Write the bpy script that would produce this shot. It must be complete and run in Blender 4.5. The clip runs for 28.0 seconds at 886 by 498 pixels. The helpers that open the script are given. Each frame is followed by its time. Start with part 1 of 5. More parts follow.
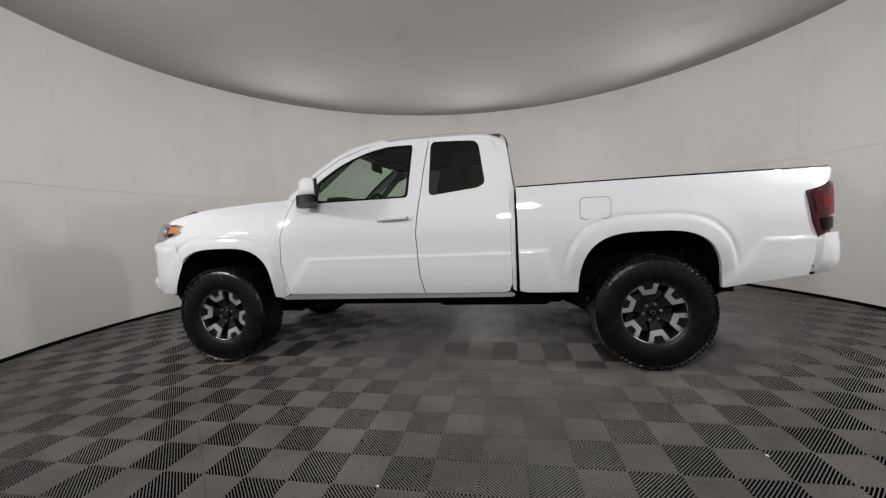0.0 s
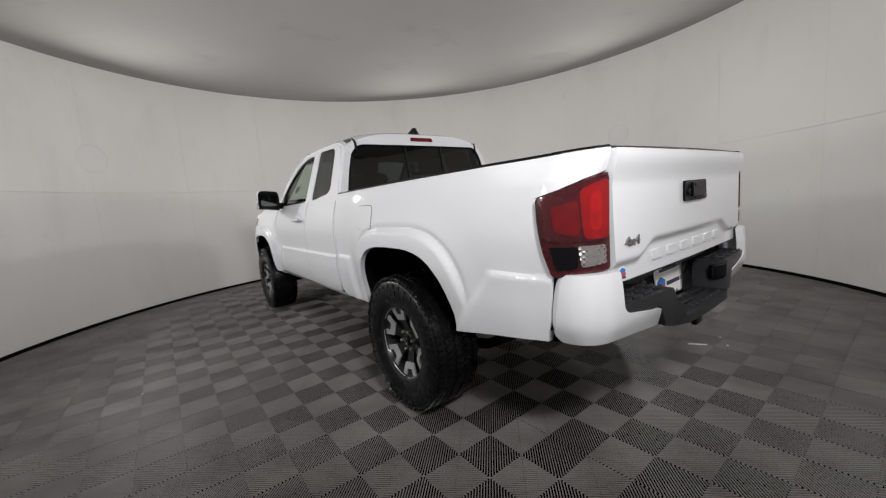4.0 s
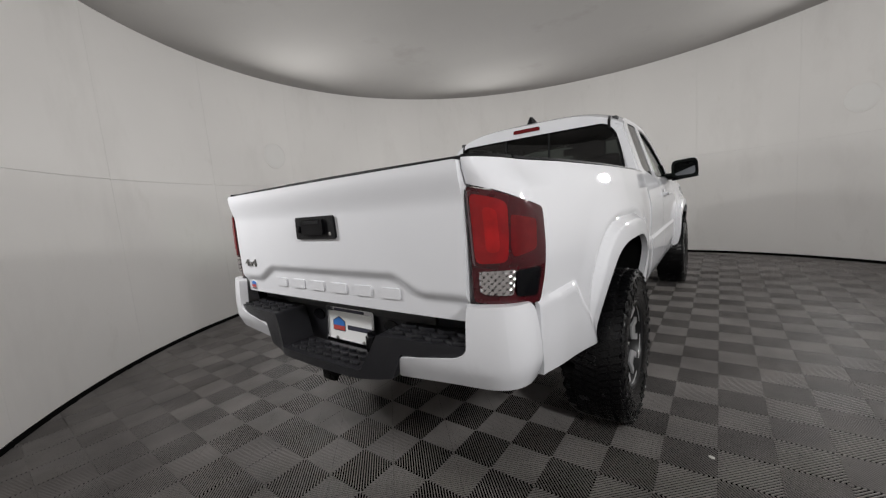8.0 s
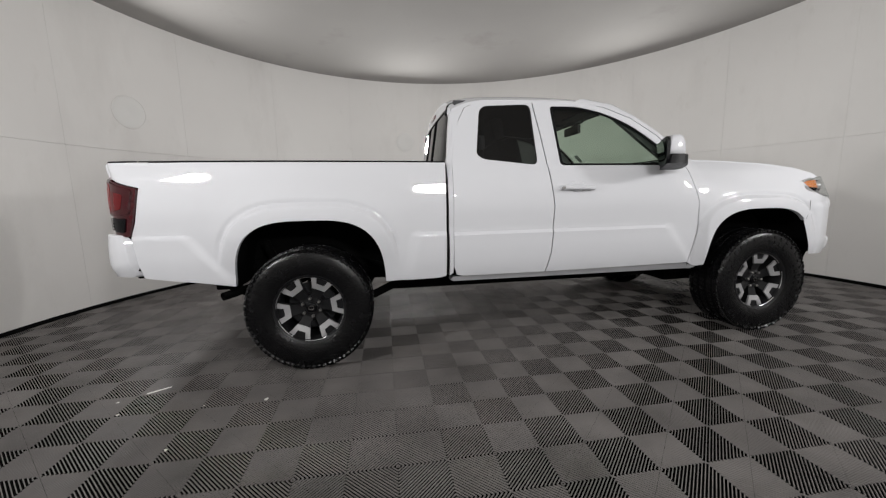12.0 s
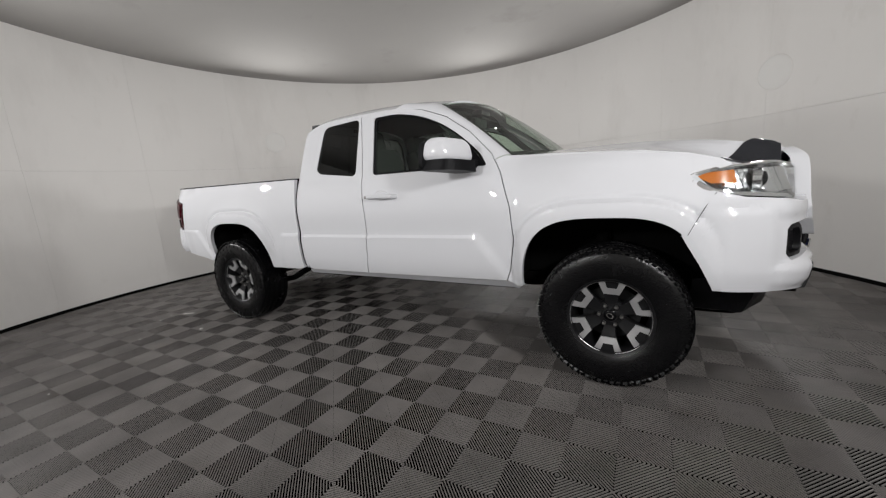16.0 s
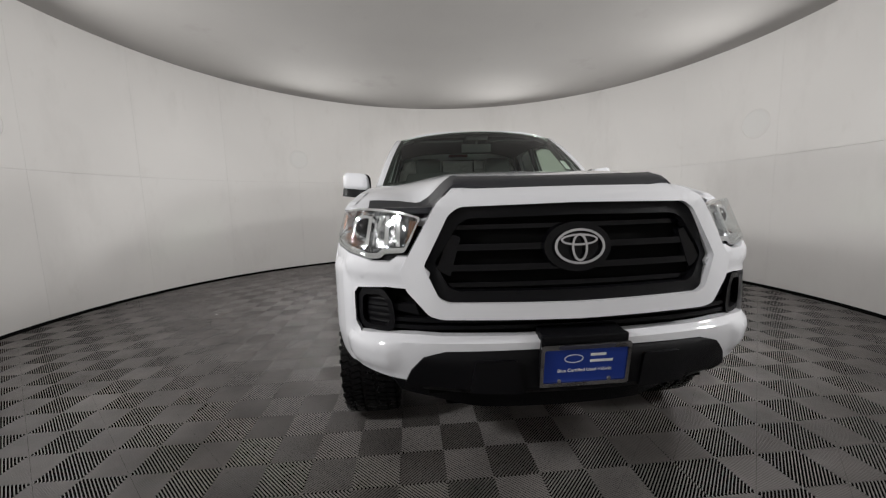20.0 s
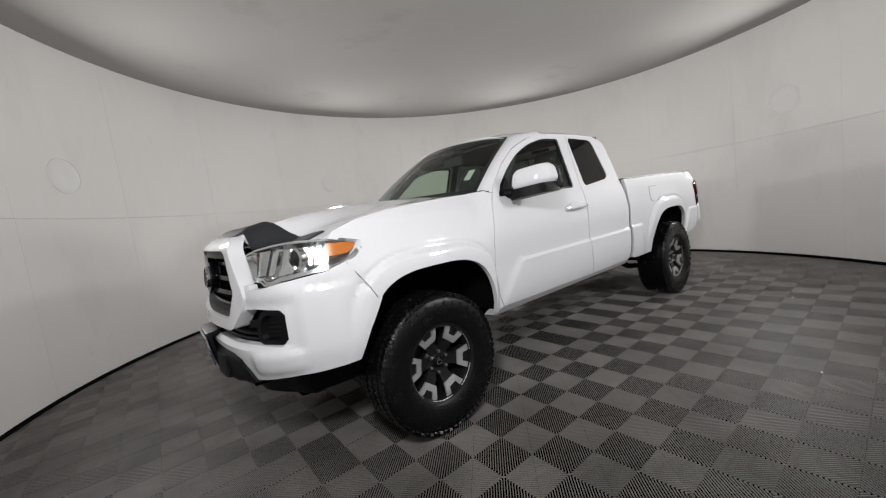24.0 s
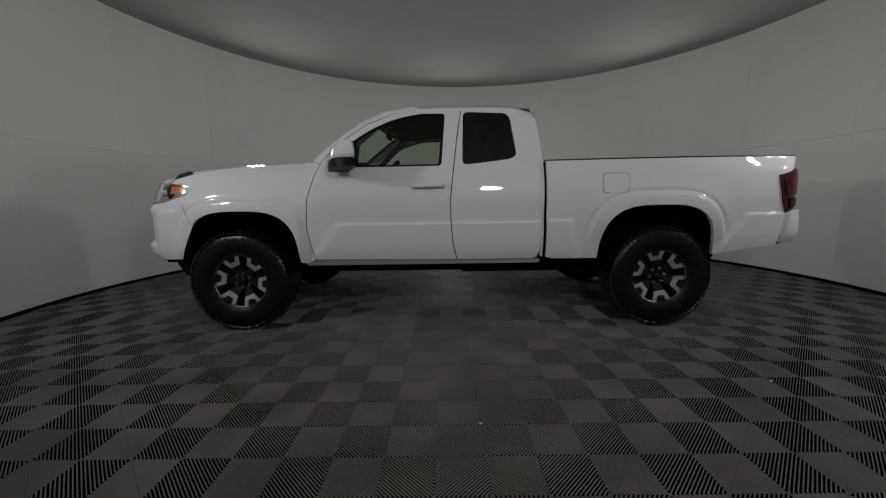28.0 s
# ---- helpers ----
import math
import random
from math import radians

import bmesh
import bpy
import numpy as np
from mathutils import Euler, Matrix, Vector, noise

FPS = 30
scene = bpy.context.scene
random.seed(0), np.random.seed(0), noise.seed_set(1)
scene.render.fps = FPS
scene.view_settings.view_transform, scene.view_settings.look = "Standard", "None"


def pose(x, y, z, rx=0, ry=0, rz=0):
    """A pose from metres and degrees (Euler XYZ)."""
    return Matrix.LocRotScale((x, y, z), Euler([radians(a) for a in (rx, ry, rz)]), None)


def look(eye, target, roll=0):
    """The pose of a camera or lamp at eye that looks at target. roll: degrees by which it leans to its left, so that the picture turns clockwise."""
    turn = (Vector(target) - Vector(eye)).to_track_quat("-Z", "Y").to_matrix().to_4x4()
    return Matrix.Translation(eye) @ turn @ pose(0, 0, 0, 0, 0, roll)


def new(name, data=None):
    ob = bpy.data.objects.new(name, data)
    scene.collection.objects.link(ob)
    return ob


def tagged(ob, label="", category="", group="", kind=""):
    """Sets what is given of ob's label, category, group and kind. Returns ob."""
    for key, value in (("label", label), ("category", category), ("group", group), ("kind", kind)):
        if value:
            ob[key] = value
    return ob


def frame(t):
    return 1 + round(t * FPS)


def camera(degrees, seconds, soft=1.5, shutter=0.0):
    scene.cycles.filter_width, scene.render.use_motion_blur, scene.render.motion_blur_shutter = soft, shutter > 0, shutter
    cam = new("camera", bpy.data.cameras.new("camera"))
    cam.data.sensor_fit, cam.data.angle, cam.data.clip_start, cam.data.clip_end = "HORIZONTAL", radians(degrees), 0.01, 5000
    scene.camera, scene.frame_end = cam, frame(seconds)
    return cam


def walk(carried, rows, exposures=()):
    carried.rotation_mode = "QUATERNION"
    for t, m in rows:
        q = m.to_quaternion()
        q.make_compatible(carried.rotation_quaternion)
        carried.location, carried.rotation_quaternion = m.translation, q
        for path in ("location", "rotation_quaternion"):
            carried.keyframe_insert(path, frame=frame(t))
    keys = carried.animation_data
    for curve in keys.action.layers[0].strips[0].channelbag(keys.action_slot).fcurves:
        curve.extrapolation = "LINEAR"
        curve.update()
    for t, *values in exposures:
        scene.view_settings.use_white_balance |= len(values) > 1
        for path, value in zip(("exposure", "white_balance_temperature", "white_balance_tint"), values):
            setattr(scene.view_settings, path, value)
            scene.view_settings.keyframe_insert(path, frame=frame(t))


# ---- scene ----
cam = camera(100.4, 28.0, soft=1.25)
PATH = [
    (0, (0.669, -3.516, 1.054), (0.328, -1.551, 0.912), -2.7),
    (0.5, (1.031, -3.382, 1.102), (0.612, -1.434, 0.93), -1.6),
    (1, (1.45, -3.357, 1.1), (0.919, -1.436, 0.928), -1.2),
    (1.5, (1.818, -3.225, 1.091), (1.105, -1.364, 0.927), -2.2),
    (2, (2.185, -3.059, 1.103), (1.27, -1.287, 0.953), -2.4),
    (2.5, (2.501, -2.845, 1.101), (1.375, -1.199, 0.954), -2.3),
    (3, (2.825, -2.568, 1.116), (1.59, -1.007, 0.93), -3.4),
    (3.5, (3.144, -2.278, 1.166), (1.702, -0.911, 0.935), -4.6),
    (4.5, (3.560, -1.475, 1.160), (1.828, -0.475, 0.865), -4.0),
    (5.5, (3.761, -0.627, 1.146), (1.816, -0.331, 0.787), -3.2),
    (6, (3.897, -0.251, 1.149), (1.922, -0.144, 0.855), -3.3),
    (6.5, (3.865, 0.101, 1.158), (1.915, -0.201, 0.831), -3.7),
    (7, (3.843, 0.499, 1.155), (1.932, -0.026, 0.881), -4.0),
    (7.5, (3.82, 0.91, 1.149), (2.044, 0.036, 0.866), -4.2),
    (8, (3.616, 1.26, 1.175), (2.034, 0.061, 0.933), -4.8),
    (8.5, (3.409, 1.667, 1.166), (1.97, 0.293, 0.96), -5.8),
    (9, (3.152, 2.034, 1.143), (1.901, 0.496, 0.879), -9.7),
    (9.5, (2.863, 2.31, 1.125), (1.835, 0.622, 0.822), -8.6),
    (10, (2.54, 2.557, 1.127), (1.637, 0.791, 0.866), -3.9),
    (10.5, (2.163, 2.766, 1.125), (1.454, 0.927, 0.789), -1.6),
    (11, (1.832, 2.955, 1.1), (1.3, 1.058, 0.757), -2.5),
    (11.5, (1.484, 3.114, 1.036), (1.011, 1.195, 0.729), -0.7),
    (12, (1.136, 3.219, 1.072), (0.834, 1.263, 0.782), -1.2),
    (12.5, (0.759, 3.36, 1.104), (0.606, 1.385, 0.832), -1.3),
    (13, (0.381, 3.412, 1.106), (0.419, 1.426, 0.867), -2.3),
    (13.5, (-0.011, 3.423, 1.107), (0.108, 1.439, 0.891), -2.0),
    (15.5, (-1.432, 3.117, 1.204), (-0.632, 1.33, 0.794), -6.5),
    (16, (-1.781, 2.958, 1.176), (-0.818, 1.243, 0.814), -4.4),
    (16.5, (-2.144, 2.772, 1.183), (-0.975, 1.188, 0.834), -5.0),
    (17, (-2.448, 2.536, 1.17), (-1.067, 1.146, 0.768), -3.8),
    (17.5, (-2.802, 2.349, 1.163), (-1.288, 1.081, 0.84), -1.3),
    (18, (-3.136, 2.115, 1.156), (-1.535, 0.944, 0.898), -2.3),
    (18.5, (-3.359, 1.774, 1.162), (-1.65, 0.778, 0.871), -1.9),
    (19, (-3.543, 1.38, 1.2), (-1.681, 0.705, 0.923), -3.4),
    (19.5, (-3.679, 0.969, 1.194), (-1.744, 0.565, 0.893), -0.7),
    (20, (-3.723, 0.559, 1.171), (-1.745, 0.4, 0.92), -1.6),
    (20.5, (-3.782, 0.195, 1.18), (-1.803, 0.371, 0.951), -2.5),
    (21, (-3.776, -0.226, 1.205), (-1.822, 0.102, 0.933), -4.9),
    (21.5, (-3.776, -0.645, 1.229), (-1.897, 0.005, 1.01), -5.9),
    (23.5, (-3.039, -2.097, 1.189), (-1.724, -0.609, 0.949), -8.2),
    (24, (-2.738, -2.492, 1.198), (-1.519, -0.919, 1.001), -7.7),
    (24.5, (-2.413, -2.791, 1.163), (-1.211, -1.197, 1.048), -7.3),
    (25, (-2.078, -3.052, 1.164), (-1.051, -1.347, 0.971), -5.4),
    (25.5, (-1.727, -3.331, 1.121), (-0.897, -1.522, 0.93), -5.0),
    (26, (-1.333, -3.464, 1.06), (-0.719, -1.581, 0.784), -4.5),
    (26.5, (-0.929, -3.577, 1.035), (-0.489, -1.637, 0.822), -3.8),
    (27, (-0.568, -3.63, 1.034), (-0.266, -1.666, 0.809), -1.7),
    (27.5, (-0.283, -3.653, 1.004), (-0.146, -1.669, 0.79), -1.2),
    (28, (-0.032, -3.703, 1.012), (-0.042, -1.722, 0.736), -0.8),
]
walk(cam, [(t, look(eye, target, roll)) for t, eye, target, roll in PATH],
     exposures=[(0, -0.08), (3, -0.16), (5.5, 0.10), (6.2, 0.08), (7, -0.02), (8, -0.08), (10, 0.0), (13, 0.0), (16, 0), (18, 0.0), (19, 0.06), (20, 0.15), (21, 0.22), (22.5, 0.2), (24, 0.03),
                (26, 0.0), (27.6, 0.0), (27.7, -0.3), (27.8, -0.8), (27.9, -1.2), (28, -1.42)])

# light ---------------------------------------------------------------------
world = bpy.data.worlds.new("world")
scene.world = world
world.use_nodes = True
world.node_tree.nodes["Background"].inputs[0].default_value = (0.5, 0.5, 0.5, 1)
world.node_tree.nodes["Background"].inputs[1].default_value = 0.02

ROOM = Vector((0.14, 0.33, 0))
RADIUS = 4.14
# Lamp at 34 is real; the other five are added for even light.
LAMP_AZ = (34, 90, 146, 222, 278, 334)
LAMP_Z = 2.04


def on_wall(az, z, r=RADIUS):
    a = radians(az)
    return Vector((ROOM.x + r * math.cos(a), ROOM.y + r * math.sin(a), z))


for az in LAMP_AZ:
    data = bpy.data.lights.new("ring_fill_light", "AREA")
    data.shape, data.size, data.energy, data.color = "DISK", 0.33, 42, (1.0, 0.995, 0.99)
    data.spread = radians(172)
    lamp = new("ring_fill_light", data)
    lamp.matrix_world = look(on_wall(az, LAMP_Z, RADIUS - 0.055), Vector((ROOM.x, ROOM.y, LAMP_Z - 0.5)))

# materials -----------------------------------------------------------------


def mat(name, col, rough=0.5, metal=0.0, coat=0.0, vary=0.0, scale=6.0, bump=0.0, bscale=200.0, spec=0.5, rvary=0.0, per_object=0.0, emit=0.0, place=False):
    m = bpy.data.materials.new(name)
    m.use_nodes = True
    n, l = m.node_tree.nodes, m.node_tree.links
    b = n["Principled BSDF"]
    b.inputs["Base Color"].default_value = (*col, 1)
    b.inputs["Roughness"].default_value = rough
    b.inputs["Metallic"].default_value = metal
    b.inputs["Coat Weight"].default_value = coat
    b.inputs["Coat Roughness"].default_value = 0.03
    b.inputs["Specular IOR Level"].default_value = spec
    if emit:
        b.inputs["Emission Color"].default_value = (*col, 1)
        b.inputs["Emission Strength"].default_value = emit
    co = n.new("ShaderNodeTexCoord")
    if vary or rvary:
        t1 = n.new("ShaderNodeTexNoise")
        t1.inputs["Scale"].default_value = scale
        t1.inputs["Detail"].default_value = 6
        l.new(n.new("ShaderNodeNewGeometry").outputs["Position"] if place else co.outputs["Object"], t1.inputs["Vector"])
        if vary:
            ramp = n.new("ShaderNodeMix")
            ramp.data_type = "RGBA"
            ramp.inputs[6].default_value = (*[c * (1 - vary) for c in col], 1)
            ramp.inputs[7].default_value = (*[min(1, c * (1 + vary)) for c in col], 1)
            l.new(t1.outputs["Fac"], ramp.inputs[0])
            out = ramp.outputs[2]
            if per_object:
                info = n.new("ShaderNodeObjectInfo")
                mr = n.new("ShaderNodeMapRange")
                mr.inputs[3].default_value, mr.inputs[4].default_value = 1 - per_object, 1 + per_object
                l.new(info.outputs["Random"], mr.inputs[0])
                mul = n.new("ShaderNodeMix")
                mul.data_type, mul.blend_type = "RGBA", "MULTIPLY"
                mul.inputs[0].default_value = 1
                l.new(out, mul.inputs[6])
                l.new(mr.outputs[0], mul.inputs[7])
                out = mul.outputs[2]
            l.new(out, b.inputs["Base Color"])
        if rvary:
            mr2 = n.new("ShaderNodeMapRange")
            mr2.inputs[3].default_value, mr2.inputs[4].default_value = max(0, rough - rvary), min(1, rough + rvary)
            l.new(t1.outputs["Fac"], mr2.inputs[0])
            l.new(mr2.outputs[0], b.inputs["Roughness"])
    if bump:
        t2 = n.new("ShaderNodeTexNoise")
        t2.inputs["Scale"].default_value = bscale
        t2.inputs["Detail"].default_value = 3
        l.new(co.outputs["Object"], t2.inputs["Vector"])
        bp = n.new("ShaderNodeBump")
        bp.inputs["Strength"].default_value = bump
        bp.inputs["Distance"].default_value = 0.003
        l.new(t2.outputs["Fac"], bp.inputs["Height"])
        l.new(bp.outputs["Normal"], b.inputs["Normal"])
    return m


def glass(name, tint, gloss=1.0):
    m = bpy.data.materials.new(name)
    m.use_nodes = True
    n, l = m.node_tree.nodes, m.node_tree.links
    n.remove(n["Principled BSDF"])
    tr, gl, mix, fr, pw, sc = (n.new(k) for k in ("ShaderNodeBsdfTransparent", "ShaderNodeBsdfGlossy", "ShaderNodeMixShader", "ShaderNodeLayerWeight", "ShaderNodeMath", "ShaderNodeMath"))
    tr.inputs[0].default_value = (*tint, 1)
    gl.inputs["Roughness"].default_value = 0.01
    fr.inputs[0].default_value = 0.5
    pw.operation, pw.inputs[1].default_value = "POWER", 5.0
    sc.operation, sc.inputs[1].default_value, sc.inputs[2].default_value = "MULTIPLY_ADD", 0.9 * gloss, 0.05 * gloss
    l.new(fr.outputs["Facing"], pw.inputs[0])
    l.new(pw.outputs[0], sc.inputs[0])
    l.new(sc.outputs[0], mix.inputs[0])
    l.new(tr.outputs[0], mix.inputs[1])
    l.new(gl.outputs[0], mix.inputs[2])
    l.new(mix.outputs[0], n["Material Output"].inputs[0])
    return m


M = dict(
    paint=mat("white_paint", (0.665, 0.67, 0.70), 0.6, coat=1.0, vary=0.012, scale=1.5, spec=0.25),
    wall=mat("wall_panel", (0.735, 0.718, 0.698), 0.75, vary=0.07, scale=0.8, bump=0.08, bscale=60, spec=0.3),
    joint=mat("wall_joint", (0.60, 0.585, 0.57), 0.9),
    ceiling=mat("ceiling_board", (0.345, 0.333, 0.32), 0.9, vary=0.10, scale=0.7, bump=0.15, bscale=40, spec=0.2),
    tile=mat("floor_tile_plastic", (0.180, 0.168, 0.162), 0.50, spec=0.35, vary=0.55, scale=3.2, rvary=0.12, per_object=0.09, place=True),
    # Near-black colour stands in for the shade down between the ribs.
    tile_base=mat("floor_gap_shade", (0.005, 0.005, 0.005), 0.9, spec=0.0, vary=0.3, scale=9),
    black=mat("black_plastic", (0.004, 0.004, 0.005), 0.42, spec=0.14, vary=0.15, scale=30, bump=0.25, bscale=900),
    gloss_black=mat("gloss_black", (0.0035, 0.0035, 0.0045), 0.13, spec=0.17),
    bumper_black=mat("grained_bumper_black", (0.015, 0.015, 0.018), 0.36, spec=0.42, vary=0.2, scale=24, bump=0.25, bscale=700),
    deflector=mat("smoked_deflector", (0.018, 0.019, 0.023), 0.42, spec=0.4, vary=0.15, scale=20),
    dark=mat("dark_underbody", (0.004, 0.004, 0.004), 0.9, spec=0.05, vary=0.4, scale=8),
    rubber=mat("tyre_rubber", (0.004, 0.004, 0.0045), 0.24, vary=0.3, scale=14, rvary=0.14, spec=0.34, bump=0.8, bscale=95),
    alloy=mat("machined_alloy", (0.57, 0.57, 0.58), 0.33, metal=0.65, vary=0.08, scale=30),
    gunmetal=mat("dark_wheel_paint", (0.009, 0.009, 0.010), 0.35, coat=0.15, spec=0.3),
    # Chrome copy with the dark surroundings it mirrors put into its colour.
    dark_chrome=mat("shaded_chrome", (0.50, 0.50, 0.52), 0.08, metal=1.0, vary=0.1, scale=40),
    chrome=mat("chrome", (0.75, 0.75, 0.76), 0.08, metal=1.0),
    steel=mat("dull_steel", (0.35, 0.34, 0.33), 0.4, metal=1.0, vary=0.2, scale=25),
    red=mat("red_lens", (0.11, 0.003, 0.005), 0.12, coat=0.3, spec=0.3, vary=0.35, scale=24),
    bright_red=mat("bright_red_lens", (0.21, 0.004, 0.006), 0.15, coat=0.3, spec=0.3, vary=0.45, scale=22),
    # Lighter red that paints the lamp's inner glow.
    hot_red=mat("glow_red", (0.30, 0.006, 0.007), 0.15, coat=0.3, spec=0.3, vary=0.55, scale=22),
    dark_red=mat("dark_red_lens", (0.045, 0.002, 0.005), 0.10, coat=0.4, spec=0.4, vary=0.4, scale=18),
    dim_amber=mat("amber_bulb", (0.10, 0.034, 0.008), 0.25, coat=1.0, vary=0.3, scale=90),
    amber=mat("amber_reflector", (0.60, 0.16, 0.008), 0.25, coat=1.0, vary=0.12, scale=60),
    reverse=mat("reverse_lens", (0.50, 0.48, 0.48), 0.14, metal=0.9, coat=0.3, vary=0.3, scale=60),
    lamp_silver=mat("lamp_reflector", (0.74, 0.75, 0.76), 0.20, metal=1.0, vary=0.15, scale=60, bump=0.9, bscale=55),
    clear=glass("clear_lens", (0.93, 0.95, 0.95)),
    window=glass("green_window_glass", (0.68, 0.77, 0.69)),
    privacy=glass("privacy_glass", (0.07, 0.075, 0.075)),
    cloth=mat("grey_seat_cloth", (0.05, 0.05, 0.053), 0.9, vary=0.15, scale=20, bump=0.3, bscale=500),
    trim=mat("dark_trim", (0.016, 0.016, 0.018), 0.7, vary=0.1, scale=12),
    liner=mat("bed_liner", (0.05, 0.05, 0.05), 0.6, vary=0.2, scale=10, bump=0.4, bscale=250),
    blue=mat("plate_blue", (0.010, 0.038, 0.27), 0.4),
    plate_white=mat("plate_white", (0.80, 0.80, 0.80), 0.4),
    white=mat("white_plastic", (0.8, 0.8, 0.8), 0.5),
    ink=mat("dark_print", (0.03, 0.03, 0.05), 0.5),
    print_red=mat("red_print", (0.45, 0.06, 0.05), 0.5),
    print_blue=mat("blue_print", (0.03, 0.16, 0.50), 0.5),
    # Diffuser dimmed close to the wall's tone; the area lights do the lighting.
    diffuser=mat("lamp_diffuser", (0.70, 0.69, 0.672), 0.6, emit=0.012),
    paper=mat("white_paper", (0.75, 0.74, 0.70), 0.8),
    mirror=mat("mirror_glass", (0.22, 0.23, 0.24), 0.02, metal=1.0),
)

def smudge(name, scale, lo, hi, strength, stretch=(1, 1, 1), tint=(0.5, 0.48, 0.46)):
    """Sparse blotches of grime over a material's colour, at real-world size."""
    n, l = M[name].node_tree.nodes, M[name].node_tree.links
    b = n["Principled BSDF"]
    mp, tx, mr, mx = (n.new(k) for k in ("ShaderNodeMapping", "ShaderNodeTexNoise", "ShaderNodeMapRange", "ShaderNodeMix"))
    mp.inputs["Scale"].default_value = stretch
    tx.inputs["Scale"].default_value, tx.inputs["Detail"].default_value, tx.inputs["Roughness"].default_value = scale, 7, 0.62
    mr.inputs[1].default_value, mr.inputs[2].default_value, mr.inputs[4].default_value = lo, hi, strength
    mx.data_type, mx.blend_type = "RGBA", "MULTIPLY"
    mx.inputs[7].default_value = (*tint, 1)
    l.new(n.new("ShaderNodeNewGeometry").outputs["Position"], mp.inputs[0])
    l.new(mp.outputs[0], tx.inputs["Vector"])
    l.new(tx.outputs["Fac"], mr.inputs[0])
    l.new(mr.outputs[0], mx.inputs[0])
    l.new(b.inputs["Base Color"].links[0].from_socket, mx.inputs[6])
    l.new(mx.outputs[2], b.inputs["Base Color"])


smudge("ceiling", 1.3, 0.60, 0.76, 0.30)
smudge("wall", 1.6, 0.54, 0.74, 0.16, (1, 1, 0.35))
smudge("wall", 5.0, 0.62, 0.74, 0.12, (1, 1, 0.5), (0.55, 0.52, 0.46))
smudge("tile", 2.1, 0.52, 0.70, 0.35, (1, 1, 1), (0.62, 0.58, 0.52))

# mesh helpers --------------------------------------------------------------


def part(name, bm, material, parent=None, label="", sharp=32):
    me = bpy.data.meshes.new(name)
    bmesh.ops.recalc_face_normals(bm, faces=bm.faces)
    bm.to_mesh(me)
    bm.free()
    me.materials.append(M[material])
    me.shade_smooth()
    me.set_sharp_from_angle(angle=radians(sharp))
    ob = new(name, me)
    if parent:
        ob.parent = parent
    if label:
        ob["label"] = label
    return ob


def thing(name, label, category, group="", kind="", at=(0, 0, 0)):
    ob = new(name)
    ob.location = at
    ob.empty_display_size = 0.2
    return tagged(ob, label, category, group, kind)


def mirrored(bm):
    """The same mesh on the other side of the truck's middle."""
    for v in bm.verts:
        v.co.y = -v.co.y
    bmesh.ops.reverse_faces(bm, faces=bm.faces)
    return bm


def rounded(pts, r, n=4):
    """A polygon with its corners rounded; r is one radius or a list."""
    out, k = [], len(pts)
    rs = r if isinstance(r, (list, tuple)) else [r] * k
    for i, p in enumerate(pts):
        p, a, b = Vector(p), Vector(pts[i - 1]), Vector(pts[(i + 1) % k])
        if rs[i] <= 0:
            out.append(tuple(p))
            continue
        d = min(rs[i], (a - p).length * 0.48, (b - p).length * 0.48)
        s, e = p + (a - p).normalized() * d, p + (b - p).normalized() * d
        for j in range(n + 1):
            t = j / n
            out.append(tuple((1 - t) ** 2 * s + 2 * t * (1 - t) * p + t * t * e))
    return out


def patch(outer, holes=(), res=0.04, fn=None, back=None, cuts=()):
    """A sheet with the outline and holes given in a plane (u, v), cut to a net and laid on fn(u, v); back: the way its edges turn in."""
    bm = bmesh.new()
    for loop in (outer, *holes):
        vs = [bm.verts.new((p[0], p[1], 0)) for p in loop]
        for i in range(len(vs)):
            bm.edges.new((vs[i - 1], vs[i]))
    bmesh.ops.triangle_fill(bm, edges=bm.edges[:], use_beauty=True, use_dissolve=False)
    us, ws = [p[0] for p in outer], [p[1] for p in outer]
    planes = []
    for axis, vals in ((0, us), (1, ws)):
        lo, hi = min(vals), max(vals)
        planes += [(axis, lo + (hi - lo) * i / max(1, math.ceil((hi - lo) / res))) for i in range(1, math.ceil((hi - lo) / res))]
    planes += list(cuts)
    for axis, c in planes:
        co, no = ((c, 0, 0), (1, 0, 0)) if axis == 0 else ((0, c, 0), (0, 1, 0))
        bmesh.ops.bisect_plane(bm, geom=bm.verts[:] + bm.edges[:] + bm.faces[:], dist=1e-5, plane_co=co, plane_no=no)
    if fn:
        for v in bm.verts:
            v.co = Vector(fn(v.co.x, v.co.y))
    if back is not None:
        edges = [e for e in bm.edges if e.is_boundary]
        got = bmesh.ops.extrude_edge_only(bm, edges=edges)
        for v in got["geom"]:
            if isinstance(v, bmesh.types.BMVert):
                v.co += Vector(back(v.co) if callable(back) else back)
    return bm


def slab(outer, depth, fn=None, holes=(), res=9.0):
    """A solid plate: a patch with both faces; depth is the vector through it."""
    bm = patch(outer, holes, res, fn)
    got = bmesh.ops.extrude_face_region(bm, geom=bm.faces[:])
    for v in got["geom"]:
        if isinstance(v, bmesh.types.BMVert):
            v.co += Vector(depth)
    return bm


def box(bm, c, s, rot=None, bev=0.0):
    """Adds a box of size s at c, bevelled."""
    m = Matrix.Translation(c) @ (rot or Matrix()) @ Matrix.Diagonal((*s, 1))
    g = bmesh.ops.create_cube(bm, size=1, matrix=m)
    if bev:
        es = {e for v in g["verts"] for e in v.link_edges}
        bmesh.ops.bevel(bm, geom=list(es), offset=bev, segments=2, affect="EDGES", profile=0.6)
    return bm


